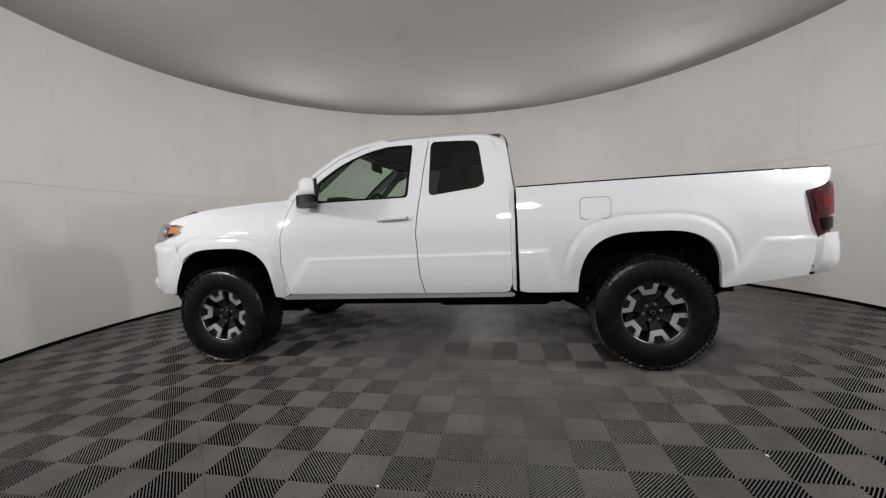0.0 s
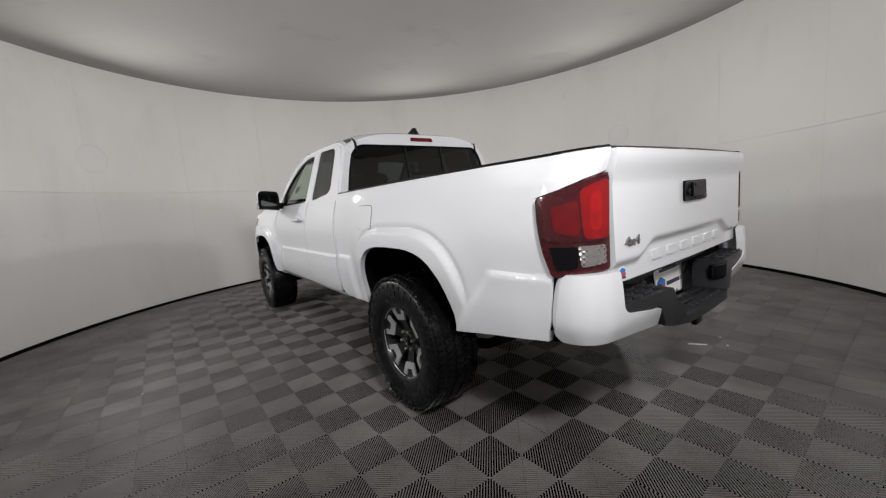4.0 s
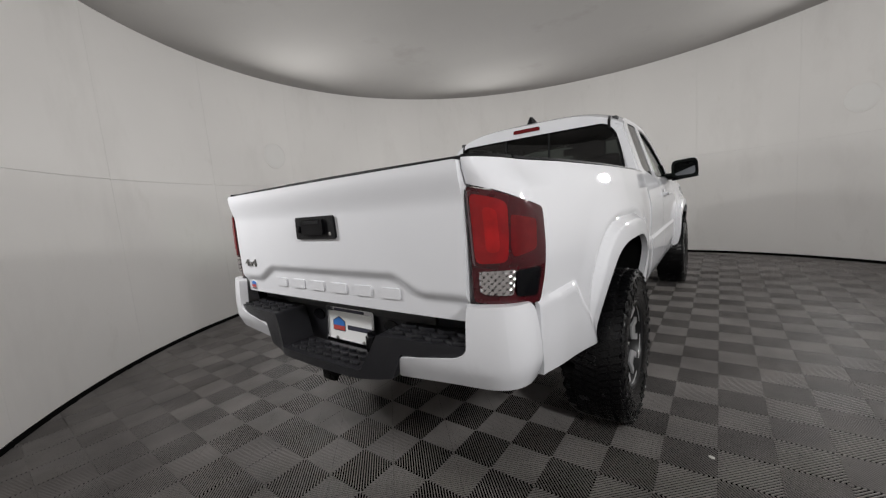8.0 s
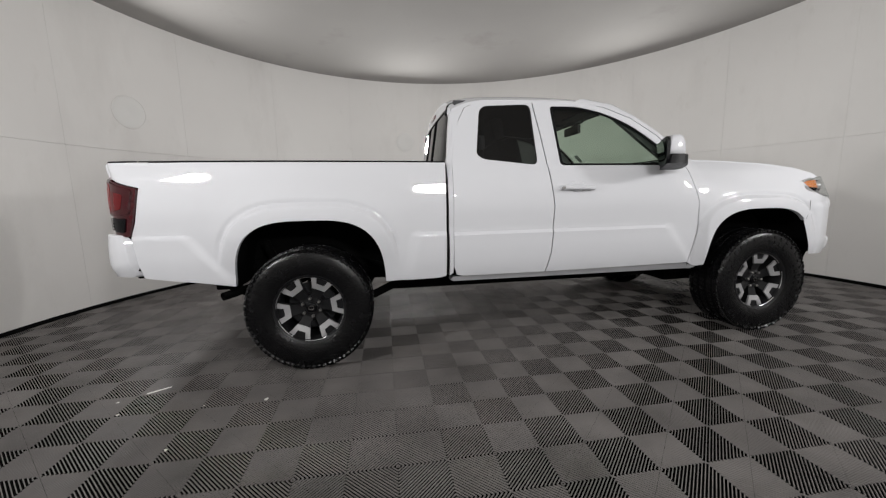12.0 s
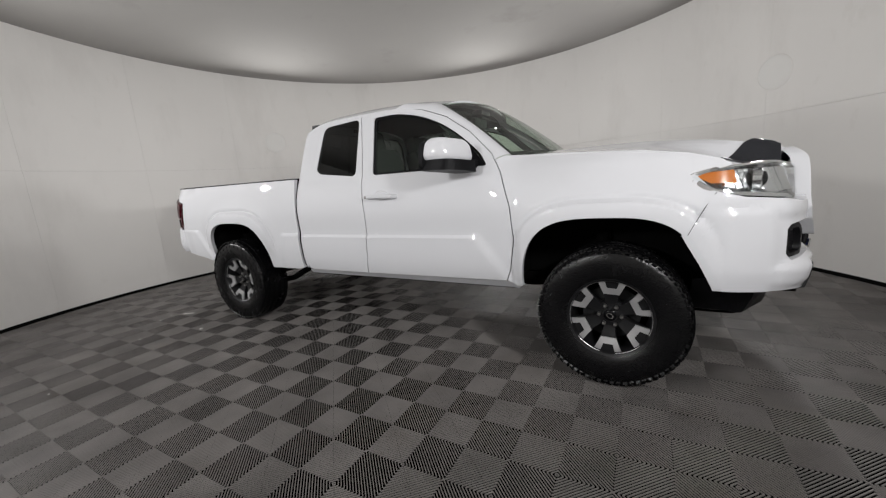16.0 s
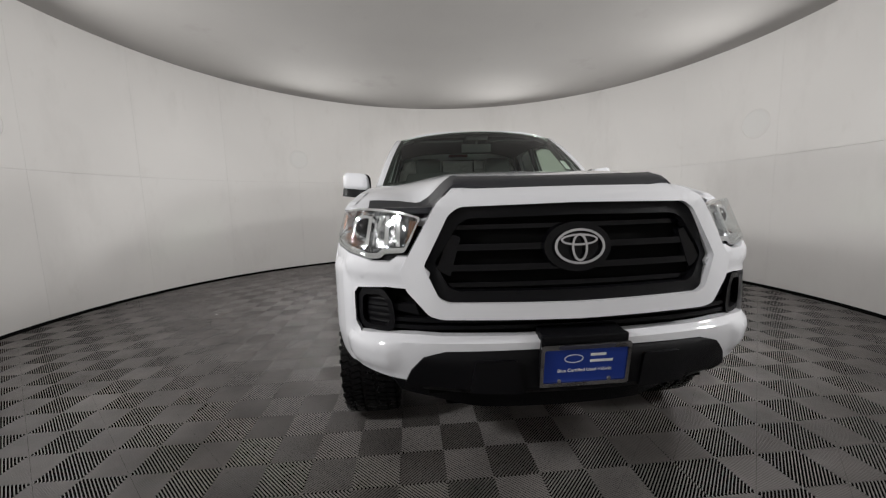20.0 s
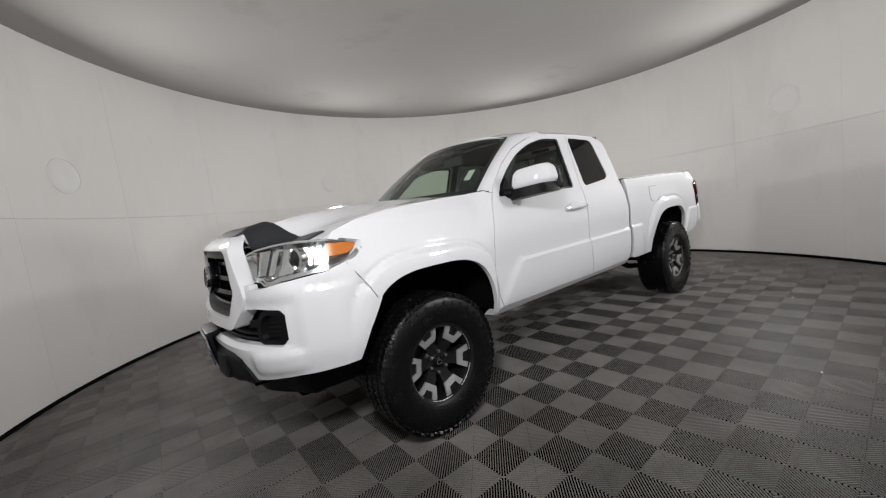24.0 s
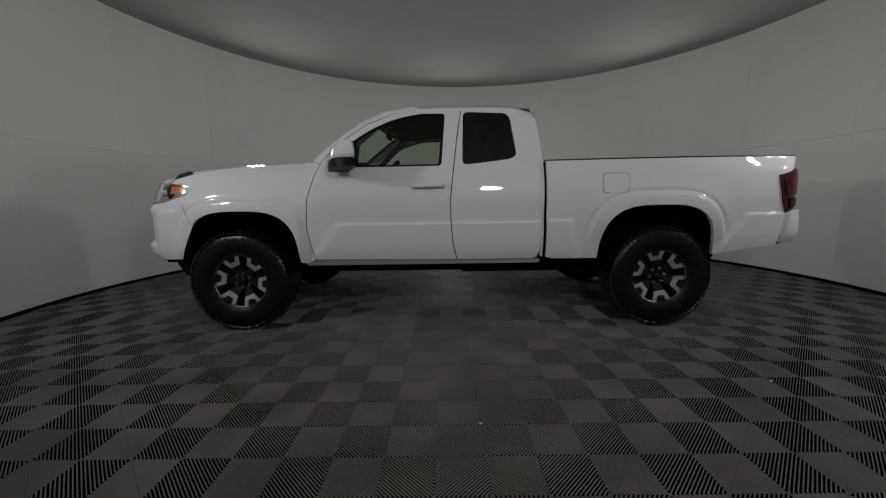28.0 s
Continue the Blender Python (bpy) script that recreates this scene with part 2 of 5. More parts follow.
def lathe(profile, n=48, axis="y"):
    """Turns a profile of (r, h) about an axis."""
    bm = bmesh.new()
    rings = []
    for r, h in profile:
        ring = []
        for i in range(n):
            a = 2 * math.pi * i / n
            c, s = r * math.cos(a), r * math.sin(a)
            ring.append(bm.verts.new({"y": (c, h, s), "z": (c, s, h), "x": (h, c, s)}[axis]))
        rings.append(ring)
    for a, b in zip(rings, rings[1:]):
        for i in range(n):
            bm.faces.new((a[i - 1], a[i], b[i], b[i - 1]))
    return bm


def tube(bm, pts, r, n=8, cap=True):
    """A round bar along points."""
    pts = [Vector(p) for p in pts]
    prev = None
    for i, p in enumerate(pts):
        d = (pts[min(i + 1, len(pts) - 1)] - pts[max(i - 1, 0)]).normalized()
        u = d.cross(Vector((0, 0, 1)) if abs(d.z) < 0.9 else Vector((1, 0, 0))).normalized()
        w = d.cross(u)
        ring = [bm.verts.new(p + r * (u * math.cos(2 * math.pi * k / n) + w * math.sin(2 * math.pi * k / n))) for k in range(n)]
        if prev:
            for k in range(n):
                bm.faces.new((prev[k - 1], prev[k], ring[k], ring[k - 1]))
        elif cap:
            bm.faces.new(ring)
        prev = ring
    if cap:
        bm.faces.new(prev)
    return bm


def smooth(a, b, x):
    t = min(1, max(0, (x - a) / (b - a)))
    return t * t * (3 - 2 * t)


def curve(x, table):
    """Smooth reading between the rows (x, y) of a table."""
    if x <= table[0][0]:
        return table[0][1]
    for i in range(len(table) - 1):
        (x0, y0), (x1, y1) = table[i], table[i + 1]
        if x <= x1:
            m0 = (y1 - table[i - 1][1]) / (x1 - table[i - 1][0]) if i else (y1 - y0) / (x1 - x0)
            m1 = (table[i + 2][1] - y0) / (table[i + 2][0] - x0) if i + 2 < len(table) else (y1 - y0) / (x1 - x0)
            t, h = (x - x0) / (x1 - x0), x1 - x0
            return (2 * t**3 - 3 * t * t + 1) * y0 + (t**3 - 2 * t * t + t) * h * m0 + (3 * t * t - 2 * t**3) * y1 + (t**3 - t * t) * h * m1
    return table[-1][1]


# the booth -----------------------------------------------------------------


def ceiling_z(x, y):
    return 3.19 - 0.020 * x + 0.029 * y


wall = thing("wall_round", "round booth wall of pale grey-white panels with fine joints", "wall", kind="structure")
bm = bmesh.new()
N = 168
for i in range(N):
    a0, a1 = 360 * i / N, 360 * (i + 1) / N
    ri, ro = RADIUS + 0.012, RADIUS + 0.10
    p = [on_wall(a, 0, r) for a, r in ((a0, ri), (a1, ri), (a1, ro), (a0, ro))]
    lo = [bm.verts.new((q.x, q.y, -0.02)) for q in p]
    hi = [bm.verts.new((q.x, q.y, ceiling_z(q.x, q.y) + 0.02)) for q in p]
    for f in ((lo[1], lo[0], hi[0], hi[1]), (lo[3], lo[2], hi[2], hi[3]), (hi[0], hi[3], hi[2], hi[1])):
        bm.faces.new(f)
bmesh.ops.remove_doubles(bm, verts=bm.verts, dist=1e-4)
part("wall_backing", bm, "joint", wall)
PANELS, SEAM = 21, 1.62
for k in range(PANELS):
    for row in (0, 1):
        bm = bmesh.new()
        a0, a1 = 360 * k / PANELS + 0.008, 360 * (k + 1) / PANELS - 0.008
        cols = []
        for i in range(9):
            a = a0 + (a1 - a0) * i / 8
            q = on_wall(a, 0)
            z0, z1 = (0.035, SEAM - 0.0012) if row == 0 else (SEAM + 0.0012, ceiling_z(q.x, q.y) + 0.01)
            o = on_wall(a, 0, RADIUS + 0.011)
            cols.append([bm.verts.new((q.x, q.y, z0)), bm.verts.new((q.x, q.y, z1)), bm.verts.new((o.x, o.y, z1)), bm.verts.new((o.x, o.y, z0))])
        for c, d in zip(cols, cols[1:]):
            for i in range(4):
                bm.faces.new((c[i - 1], c[i], d[i], d[i - 1]))
        bm.faces.new(cols[0])
        bm.faces.new(cols[-1][::-1])
        part("wall_panel", bm, "wall", wall)
bm = bmesh.new()
ring = [(on_wall(360 * i / N, 0, RADIUS - 0.006), on_wall(360 * i / N, 0, RADIUS + 0.011)) for i in range(N)]
rows = [[bm.verts.new((q.x, q.y, z)) for q, z in ((a, -0.01), (a, 0.036), (b, 0.036))] for a, b in ring]
for i in range(N):
    for j in range(2):
        bm.faces.new((rows[i - 1][j], rows[i][j], rows[i][j + 1], rows[i - 1][j + 1]))
tagged(part("baseboard", bm, "dark"), "thin black strip along the foot of the booth wall", "baseboard", kind="structure")

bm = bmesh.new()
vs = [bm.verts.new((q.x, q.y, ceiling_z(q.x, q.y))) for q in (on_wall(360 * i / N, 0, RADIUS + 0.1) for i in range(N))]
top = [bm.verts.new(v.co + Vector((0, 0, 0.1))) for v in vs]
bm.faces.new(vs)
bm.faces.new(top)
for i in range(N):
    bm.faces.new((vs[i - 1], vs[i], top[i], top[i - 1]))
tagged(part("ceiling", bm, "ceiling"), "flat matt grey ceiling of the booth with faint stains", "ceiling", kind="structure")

# round lamps in the wall, five of the six added for even light
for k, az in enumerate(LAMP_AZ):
    lampt = thing("ring_lamp", "round flush lamp of a partly added wall ring, frosted diffuser and thin grey rim", "lamp", "lamps round the booth wall")
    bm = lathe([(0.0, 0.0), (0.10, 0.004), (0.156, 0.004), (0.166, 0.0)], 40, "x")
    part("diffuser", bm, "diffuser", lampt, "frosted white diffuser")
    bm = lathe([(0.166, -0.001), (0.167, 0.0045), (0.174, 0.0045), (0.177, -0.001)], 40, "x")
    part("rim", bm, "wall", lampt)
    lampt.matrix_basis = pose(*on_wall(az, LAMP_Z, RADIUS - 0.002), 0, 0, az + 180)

# the pickup truck: nose towards -x, middle on y = 0 ------------------------
truck = thing("pickup_truck", "white extended-cab pickup truck with black grille and alloy wheels", "pickup truck")
ARCH = ((-1.583, 0.438, 0.480), (1.600, 0.454, 0.488))
BASE = [(0.46, 0.800), (0.52, 0.832), (0.60, 0.856), (0.70, 0.868), (0.80, 0.872), (0.90, 0.880), (1.00, 0.885), (1.10, 0.874), (1.20, 0.848), (1.26, 0.822)]
FENDER = [(0.46, 0.800), (0.52, 0.832), (0.60, 0.856), (0.70, 0.868), (0.80, 0.872), (0.90, 0.880), (1.00, 0.882), (1.10, 0.860), (1.20, 0.814), (1.25, 0.775), (1.30, 0.725)]
RAIL = [(0.46, 0.810), (0.52, 0.838), (0.60, 0.856), (0.70, 0.868), (0.80, 0.872), (0.90, 0.878), (1.00, 0.880), (1.10, 0.872), (1.20, 0.858), (1.26, 0.845), (1.30, 0.832)]


def arch(w, x, z):
    xc, a, b = w
    return (abs((x - xc) / a) ** 3.2 + abs(max(0, z - 0.45) / b) ** 3.2) ** (1 / 3.2)


def arch_line(w, z0, z1, n=26):
    """Points of a wheel opening's edge from z0 on its front side over the top to z1 on its rear side."""
    xc, a, b = w
    t0 = math.acos(min(1, ((z0 - 0.45) / b) ** 1.6)) if z0 > 0.45 else math.pi / 2
    t1 = math.acos(min(1, ((z1 - 0.45) / b) ** 1.6)) if z1 > 0.45 else math.pi / 2
    out = []
    for i in range(n + 1):
        t = -t0 + (t0 + t1) * i / n
        c, s = math.cos(t), math.sin(t)
        out.append((xc + a * math.copysign(abs(s) ** (2 / 3.2), s), 0.45 + b * max(0, c) ** (2 / 3.2)))
    return out


def side_y(x, z):
    """Half width of the body side at x and height z."""
    if x > 0.74:
        y = curve(z, RAIL)
    elif z > 1.26 and x > -1.0:
        y = 0.822 - 0.315 * (z - 1.26)
    else:
        k = smooth(-0.95, -1.15, x)
        y = curve(z, BASE) * (1 - k) + curve(z, FENDER) * k
    if x < -1.9:
        y -= 0.25 * (-1.9 - x) ** 2
    if x > 0.76:
        y += 0.013 * smooth(0.76, 1.15, x)
        y -= 0.060 * smooth(1.5, 2.6, x)
    low = 0.0
    if -1.15 < x < 0.735:
        low = 1.3 * smooth(0.835, 0.810, z) * smooth(0, 0.09, x - (-0.90 - (0.82 - z) * 0.8))
    elif 0.735 <= x < 1.2:
        low = 1.3 * smooth(0.845, 0.820, z) * smooth(0, 0.10, (1.00 + (0.82 - z) * 0.2) - x)
    elif x > 1.9:
        low = 1.5 * (1 - 0.6 * smooth(2.40, 2.58, x)) * smooth(0.868, 0.848, z) * smooth(0, 0.08, x - (2.27 - (0.86 - z) * 0.85))
    y += 0.013 * low
    for w in ARCH:
        if abs(x - w[0]) < 0.75:
            a = arch(w, x, z)
            if w[0] < 0:
                y += smooth(-1.065, -1.15, x) * (0.022 * smooth(1.190, 1.150, a) + 0.034 * smooth(1.44, 0.98, a) - 0.009 * math.exp(-((a - 1.208) / 0.025) ** 2))
            else:
                k = smooth(0.60, 0.86, z)
                y += k * (0.020 * smooth(1.205, 1.160, a) - 0.009 * math.exp(-((a - 1.225) / 0.025) ** 2)) + (0.4 + 0.6 * k) * 0.022 * smooth(1.50, 0.98, a)
    return y


def on_side(x, z):
    return (x, -side_y(x, z), z)


# outline of the nose, seen from above
PLAN = [(0.0, -2.530), (0.15, -2.526), (0.30, -2.515), (0.42, -2.500), (0.55, -2.474), (0.655, -2.432), (0.742, -2.378), (0.792, -2.331), (0.824, -2.266), (0.862, -2.180), (0.892, -2.092), (0.908, -2.010), (0.916, -1.920)]
ARC = [0.0]
for (y0, x0), (y1, x1) in zip(PLAN, PLAN[1:]):
    ARC.append(ARC[-1] + math.hypot(y1 - y0, x1 - x0))


def u_of(y=None, x=None):
    """Way along the nose's outline from the middle to the place with that y, or that x."""
    k, v = (0, y) if y is not None else (1, x)
    for i in range(len(PLAN) - 1):
        a, b = PLAN[i][k], PLAN[i + 1][k]
        if min(a, b) <= v <= max(a, b):
            return ARC[i] + (ARC[i + 1] - ARC[i]) * (v - a) / (b - a)
    return ARC[-1]


def nose_at(u, z, off=0.0):
    s, w = (1 if u >= 0 else -1), min(abs(u), ARC[-1])
    y = curve(w, list(zip(ARC, (p[0] for p in PLAN))))
    x = curve(w, list(zip(ARC, (p[1] for p in PLAN))))
    y2 = curve(min(w + 0.01, ARC[-1]), list(zip(ARC, (p[0] for p in PLAN))))
    x2 = curve(min(w + 0.01, ARC[-1]), list(zip(ARC, (p[1] for p in PLAN))))
    d = Vector((x2 - x, y2 - y)) if w < ARC[-1] - 0.011 else Vector((0.09, 0.01))
    nrm = Vector((-d.y, d.x)).normalized()
    o = off - 0.35 * max(0, 0.66 - z) ** 1.3 * smooth(0.3, 0.6, w)
    lean = 0.14 * max(0, z - 0.83) * smooth(1.15, 0.6, w) + 0.30 * max(0, z - 1.0) * smooth(0.55, 0.75, w)
    x, y = x + nrm.x * o + lean, y + nrm.y * o - 0.22 * max(0, z - 0.99) * smooth(0.55, 0.95, w)
    k = smooth(-2.14, -1.97, x)
    y = y * (1 - k) + (side_y(x, z) + off) * k
    return Vector((x, -s * y, z))


def on_fender(x, z):
    return on_side(x, z) if x > -1.97 else (x, nose_at(u_of(x=x), z).y, z)


INWARD = Vector((0, 0.03, 0))
SPLIT = [(0.06, 0.535), (0.03, 0.67), (0.02, 0.80), (0.012, 0.98), (0.04, 1.22), (0.07, 1.46), (0.10, 1.65), (0.105, 1.69)]
DOOR_FRONT = [(-1.035, 0.545), (-1.06, 0.62), (-1.09, 0.79), (-1.075, 1.0), (-1.015, 1.20), (-0.975, 1.275)]
DOOR_TOP = [(-0.955, 1.315), (-0.80, 1.465), (-0.62, 1.585), (-0.42, 1.662), (-0.20, 1.695)]
FRONT_GLASS = rounded([(-0.050, 1.253), (-0.018, 1.664), (-0.22, 1.664), (-0.40, 1.628), (-0.60, 1.546), (-0.77, 1.427), (-0.885, 1.323), (-0.93, 1.248)], [0.03, 0.03, 0.05, 0.1, 0.1, 0.1, 0.03, 0.02])
REAR_GLASS = rounded([(0.110, 1.256), (0.122, 1.675), (0.482, 1.658), (0.528, 1.33), (0.482, 1.298)], [0.045, 0.045, 0.06, 0.07, 0.06])


def side_parts(flip):
    fix = mirrored if flip else (lambda b: b)
    # front fender
    out = [(p[0] - 0.007, p[1]) for p in DOOR_FRONT] + [(-1.03, 1.297), (-1.25, 1.286), (-1.50, 1.273), (-1.75, 1.254), (-1.95, 1.221), (-2.08, 1.180), (-2.115, 1.150), (-2.05, 1.132), (-1.985, 1.108), (-2.03, 1.06), (-2.055, 1.035), (-1.945, 0.84)]
    out += arch_line(ARCH[0], 0.83, 0.53) + [(-1.10, 0.515)]
    fender = part("front_fender", fix(patch(out, (), 0.011, on_fender, INWARD)), "paint", truck)
    seam = [(-2.058, 1.032), (-2.02, 0.972), (-1.982, 0.905), (-1.951, 0.842)]
    bm = tube(bmesh.new(), [Vector(on_fender(x, z)) + Vector((0, 0.0005, 0)) for x, z in seam], 0.0013, 6)
    part("fender_seam", fix(bm), "dark", fender)
    # doors
    out = DOOR_FRONT + DOOR_TOP + [(p[0] - 0.003, p[1]) for p in SPLIT[::-1]]
    door = part("front_door", fix(patch(out, (FRONT_GLASS,), 0.02, on_side, INWARD)), "paint", truck)
    pane = [(p[0], p[1]) for p in FRONT_GLASS]
    part("window_glass", fix(patch(pane, (), 0.2, lambda x, z: (x, -side_y(x, z) + 0.018, z))), "window", door, "clear green-tinted door glass")
    c = Vector((-0.44, 1.44))
    inner = [(c.x + (p[0] - c.x) * 0.945, c.y + (p[1] - c.y) * 0.925) for p in FRONT_GLASS]
    part("window_seal", fix(patch(FRONT_GLASS, (inner,), 0.3, lambda x, z: (x, -side_y(x, z) + 0.008, z), (0, 0.012, 0))), "black", door, "black rubber window seal")
    sail = rounded([(-0.925, 1.25), (-0.80, 1.25), (-0.80, 1.385)], 0.015)
    part("mirror_sail", fix(slab(sail, (0, 0.01, 0), lambda x, z: (x, -side_y(x, z) - 0.004, z))), "black", door)
    # handle with its cup
    bm = tube(bmesh.new(), [(-0.275, -0.868, 1.098), (-0.255, -0.905, 1.100), (-0.15, -0.915, 1.104), (-0.05, -0.905, 1.104), (-0.028, -0.868, 1.102)], 0.0135, 10)
    for v in bm.verts:
        v.co.z = 1.101 + (v.co.z - 1.101) * 1.15
    part("door_handle", fix(bm), "paint", door, "white pull handle")
    bm = lathe([(0.0, -0.002), (0.035, -0.002), (0.044, 0.006), (0.05, 0.006)], 24, "y")
    for v in bm.verts:
        v.co = Vector((v.co.x * 1.5 - 0.15, -side_y(-0.15, 1.10) + v.co.y - 0.006, v.co.z * 0.85 + 1.106))
    part("handle_cup", fix(bm), "paint", door)
    bm = lathe([(0.0, -0.003), (0.009, -0.003), (0.010, 0.004)], 14, "y")
    bmesh.ops.translate(bm, verts=bm.verts, vec=(-0.035, -0.915, 1.102))
    part("lock_cylinder", fix(bm), "steel", door)
    # side mirror
    mirror = part("side_mirror", fix(swept(mirror_shell(1.282, 1.410))), "paint", door, "white door mirror with black foot")
    bm = mirror_shell(1.226, 1.288, 0.008)
    part("mirror_foot", fix(swept(bm)), "black", mirror)
    bm = slab(rounded([(-1.104, 1.240), (-0.872, 1.232), (-0.872, 1.404), (-1.090, 1.414)], 0.05), (-0.022, 0, 0), lambda y, z: (-0.683, y, z), res=0.08)
    part("mirror_bezel", fix(swept(bm)), "black", mirror, "black rear half of the mirror housing")
    bm = slab(rounded([(-1.078, 1.264), (-0.902, 1.256), (-0.898, 1.376), (-1.066, 1.384)], 0.035), (-0.006, 0, 0), lambda y, z: (-0.664 + 0.22 * (z - 1.33) + 0.03 * (y + 0.98), y, z))
    part("mirror_glass", fix(swept(bm)), "mirror", mirror)
    bm = tube(bmesh.new(), [(-0.86, -0.79, 1.262), (-0.82, -0.85, 1.258), (-0.765, -0.93, 1.256)], 0.034, 10)
    part("mirror_arm", fix(bm), "black", mirror)
    # rear door
    out = [(p[0] + 0.004, p[1]) for p in SPLIT] + [(0.30, 1.695), (0.50, 1.685), (0.585, 1.645), (0.635, 1.55), (0.675, 1.40), (0.695, 1.28), (0.70, 0.80), (0.70, 0.60), (0.68, 0.545), (0.64, 0.535)]
    door = part("rear_door", fix(patch(out, (REAR_GLASS,), 0.02, on_side, INWARD)), "paint", truck)
    part("quarter_glass", fix(patch(REAR_GLASS, (), 0.2, lambda x, z: (x, -side_y(x, z) + 0.006, z))), "privacy", door, "dark privacy glass")
    # sill below the doors
    out = [(-1.12, 0.508), (-1.03, 0.540), (0.70, 0.530), (0.72, 0.508), (0.70, 0.492), (-1.10, 0.490)]
    part("rocker_sill", fix(patch(out, (), 0.06, lambda x, z: (x, -side_y(x, max(z, 0.50)) + 0.012 + (0.53 - z) * 0.5, z), (0, 0.10, -0.01))), "paint", truck)
    # strip behind the door up the cab's rear edge
    out = [(0.704, 0.56), (0.728, 0.54), (0.730, 1.27), (0.722, 1.32), (0.702, 1.50), (0.688, 1.60), (0.668, 1.638), (0.60, 1.668), (0.51, 1.692), (0.502, 1.687), (0.5865, 1.647), (0.637, 1.55), (0.677, 1.40), (0.697, 1.28)]
    part("cab_corner", fix(patch(out, (), 0.05, lambda x, z: (x, -side_y(min(x, 0.73), z) + 0.004 + max(0, x - 0.70) * 0.25, z), (0, 0.05, 0))), "paint", truck)
    # Black strip sunk between cab and bed, standing in for the gap's shade.
    bm = slab([(0.7335, 0.56), (0.7490, 0.56), (0.7490, 1.268), (0.7335, 1.268)], (0, 0.03, 0), lambda x, z: (x, -side_y(0.73, z) + 0.016, z), res=0.06)
    part("gap_seal", fix(bm), "dark", truck)
    # bed side wrapping round to the tailgate
    out = [(0.752, 0.545), (0.80, 0.532), (1.08, 0.530)] + arch_line(ARCH[1], 0.53, 0.545)[0:] + [(2.05, 0.552), (2.30, 0.580), (2.562, 0.614), (2.582, 0.70), (2.598, 0.853)]
    out += [(2.600, 0.862), (2.565, 0.95), (2.548, 1.05), (2.533, 1.148), (2.62, 1.170), (2.72, 1.203), (2.826, 1.226), (2.826, 1.298), (2.40, 1.292), (0.745, 1.276)]
    bed = part("bed_side", fix(patch(out, (), 0.012, on_bed, lambda co: (-0.03, 0.0, 0) if co.x > 2.70 else (0, 0.03, 0))), "paint", truck)
    # Dark slab added behind the slit at the bumper end as its shade.
    bm = slab([(2.556, 0.660), (2.612, 0.665), (2.640, 0.866), (2.585, 0.866)], (0, 0.05, 0), lambda x, z: (x, -0.818, z))
    part("bumper_gap", fix(bm), "dark", truck)
    # tail lamp
    red = [(2.541, 1.143), (2.62, 1.165), (2.72, 1.197), (2.822, 1.219), (2.822, 0.995), (2.70, 0.985), (2.561, 0.985), (2.553, 1.05)]
    lamp = part("tail_light", fix(patch(rounded(LAMP_OUT, 0.012, 2), (), 0.02, lambda u, z: bed_at(u, z, 0.012), lambda co: (-0.03, 0.0, 0) if co.x > 2.70 else (-0.01, 0.03, 0))), "dark_red", truck, "dark red tail lamp housing")
    a = rounded([(2.562, 1.136), (2.62, 1.155), (2.72, 1.187), (2.812, 1.208), (2.806, 0.992), (2.64, 0.992), (2.582, 1.0)], 0.012, 2)
    part("brake_lens", fix(patch(a, (), 0.02, lambda u, z: bed_at(u, z, 0.021), (-0.006, 0.01, 0))), "dark_red", lamp, "dark red outer lens")
    a = rounded([(2.606, 1.112), (2.690, 1.132), (2.700, 1.040), (2.694, 1.012), (2.620, 1.028)], 0.010, 2)
    part("side_reflector", fix(patch(a, (), 0.02, lambda u, z: bed_at(u, z, 0.0226), (-0.003, 0.003, 0))), "red", lamp)
    a = rounded([(2.694, 1.166), (2.740, 1.184), (2.806, 1.198), (2.802, 1.000), (2.712, 1.000), (2.704, 1.060)], 0.020, 3)
    part("rear_reflector", fix(patch(a, (), 0.02, lambda u, z: bed_at(u, z, 0.0230), (-0.003, 0.003, 0))), "bright_red", lamp, "bright red brake lens")
    # Capsule of lighter red laid on the opaque lens as painted glow.
    a = rounded([(2.728, 1.150), (2.770, 1.160), (2.768, 1.030), (2.730, 1.030)], 0.020, 4)
    part("bulb_reflector", fix(patch(a, (), 0.02, lambda u, z: bed_at(u, z, 0.0242), (-0.002, 0.002, 0))), "hot_red", lamp)
    a = rounded([(2.69, 0.978), (2.790, 0.978), (2.790, 0.914), (2.70, 0.904)], 0.010, 2)
    part("reverse_lens", fix(patch(a, (), 0.005, lambda u, z: bed_at(u, z, 0.021 + 0.0025 * math.sin(u * 300) * math.sin(z * 330)), (-0.006, 0.01, 0))), "reverse", lamp, "clear ribbed reversing lens")
    a = rounded([(2.60, 0.975), (2.69, 0.975), (2.69, 0.900), (2.62, 0.892)], 0.012, 2)
    part("smoked_lens", fix(patch(a, (), 0.02, lambda u, z: bed_at(u, z, 0.019), (-0.006, 0.01, 0))), "gloss_black", lamp)
    # wheel well
    w = ARCH[1]
    for w, nm in ((ARCH[0], "front"), (ARCH[1], "rear")):
        bm = bmesh.new()
        pr = None
        for x, z in arch_line((w[0], w[1] + (0.085 if w[0] < 0 else 0.012), w[2] + 0.012), 0.52, 0.52):
            row = [bm.verts.new((x, -yy, z)) for yy in (side_y(x, z) - 0.012, 0.80, 0.48)]
            if pr:
                for j in range(2):
                    bm.faces.new((pr[j], row[j], row[j + 1], pr[j + 1]))
            pr = row
        f = [v for v in bm.verts if abs(v.co.y + 0.48) < 1e-4]
        bm.faces.new(f)
        part("wheel_well", fix(bm), "dark", truck, "black plastic wheel well liner")


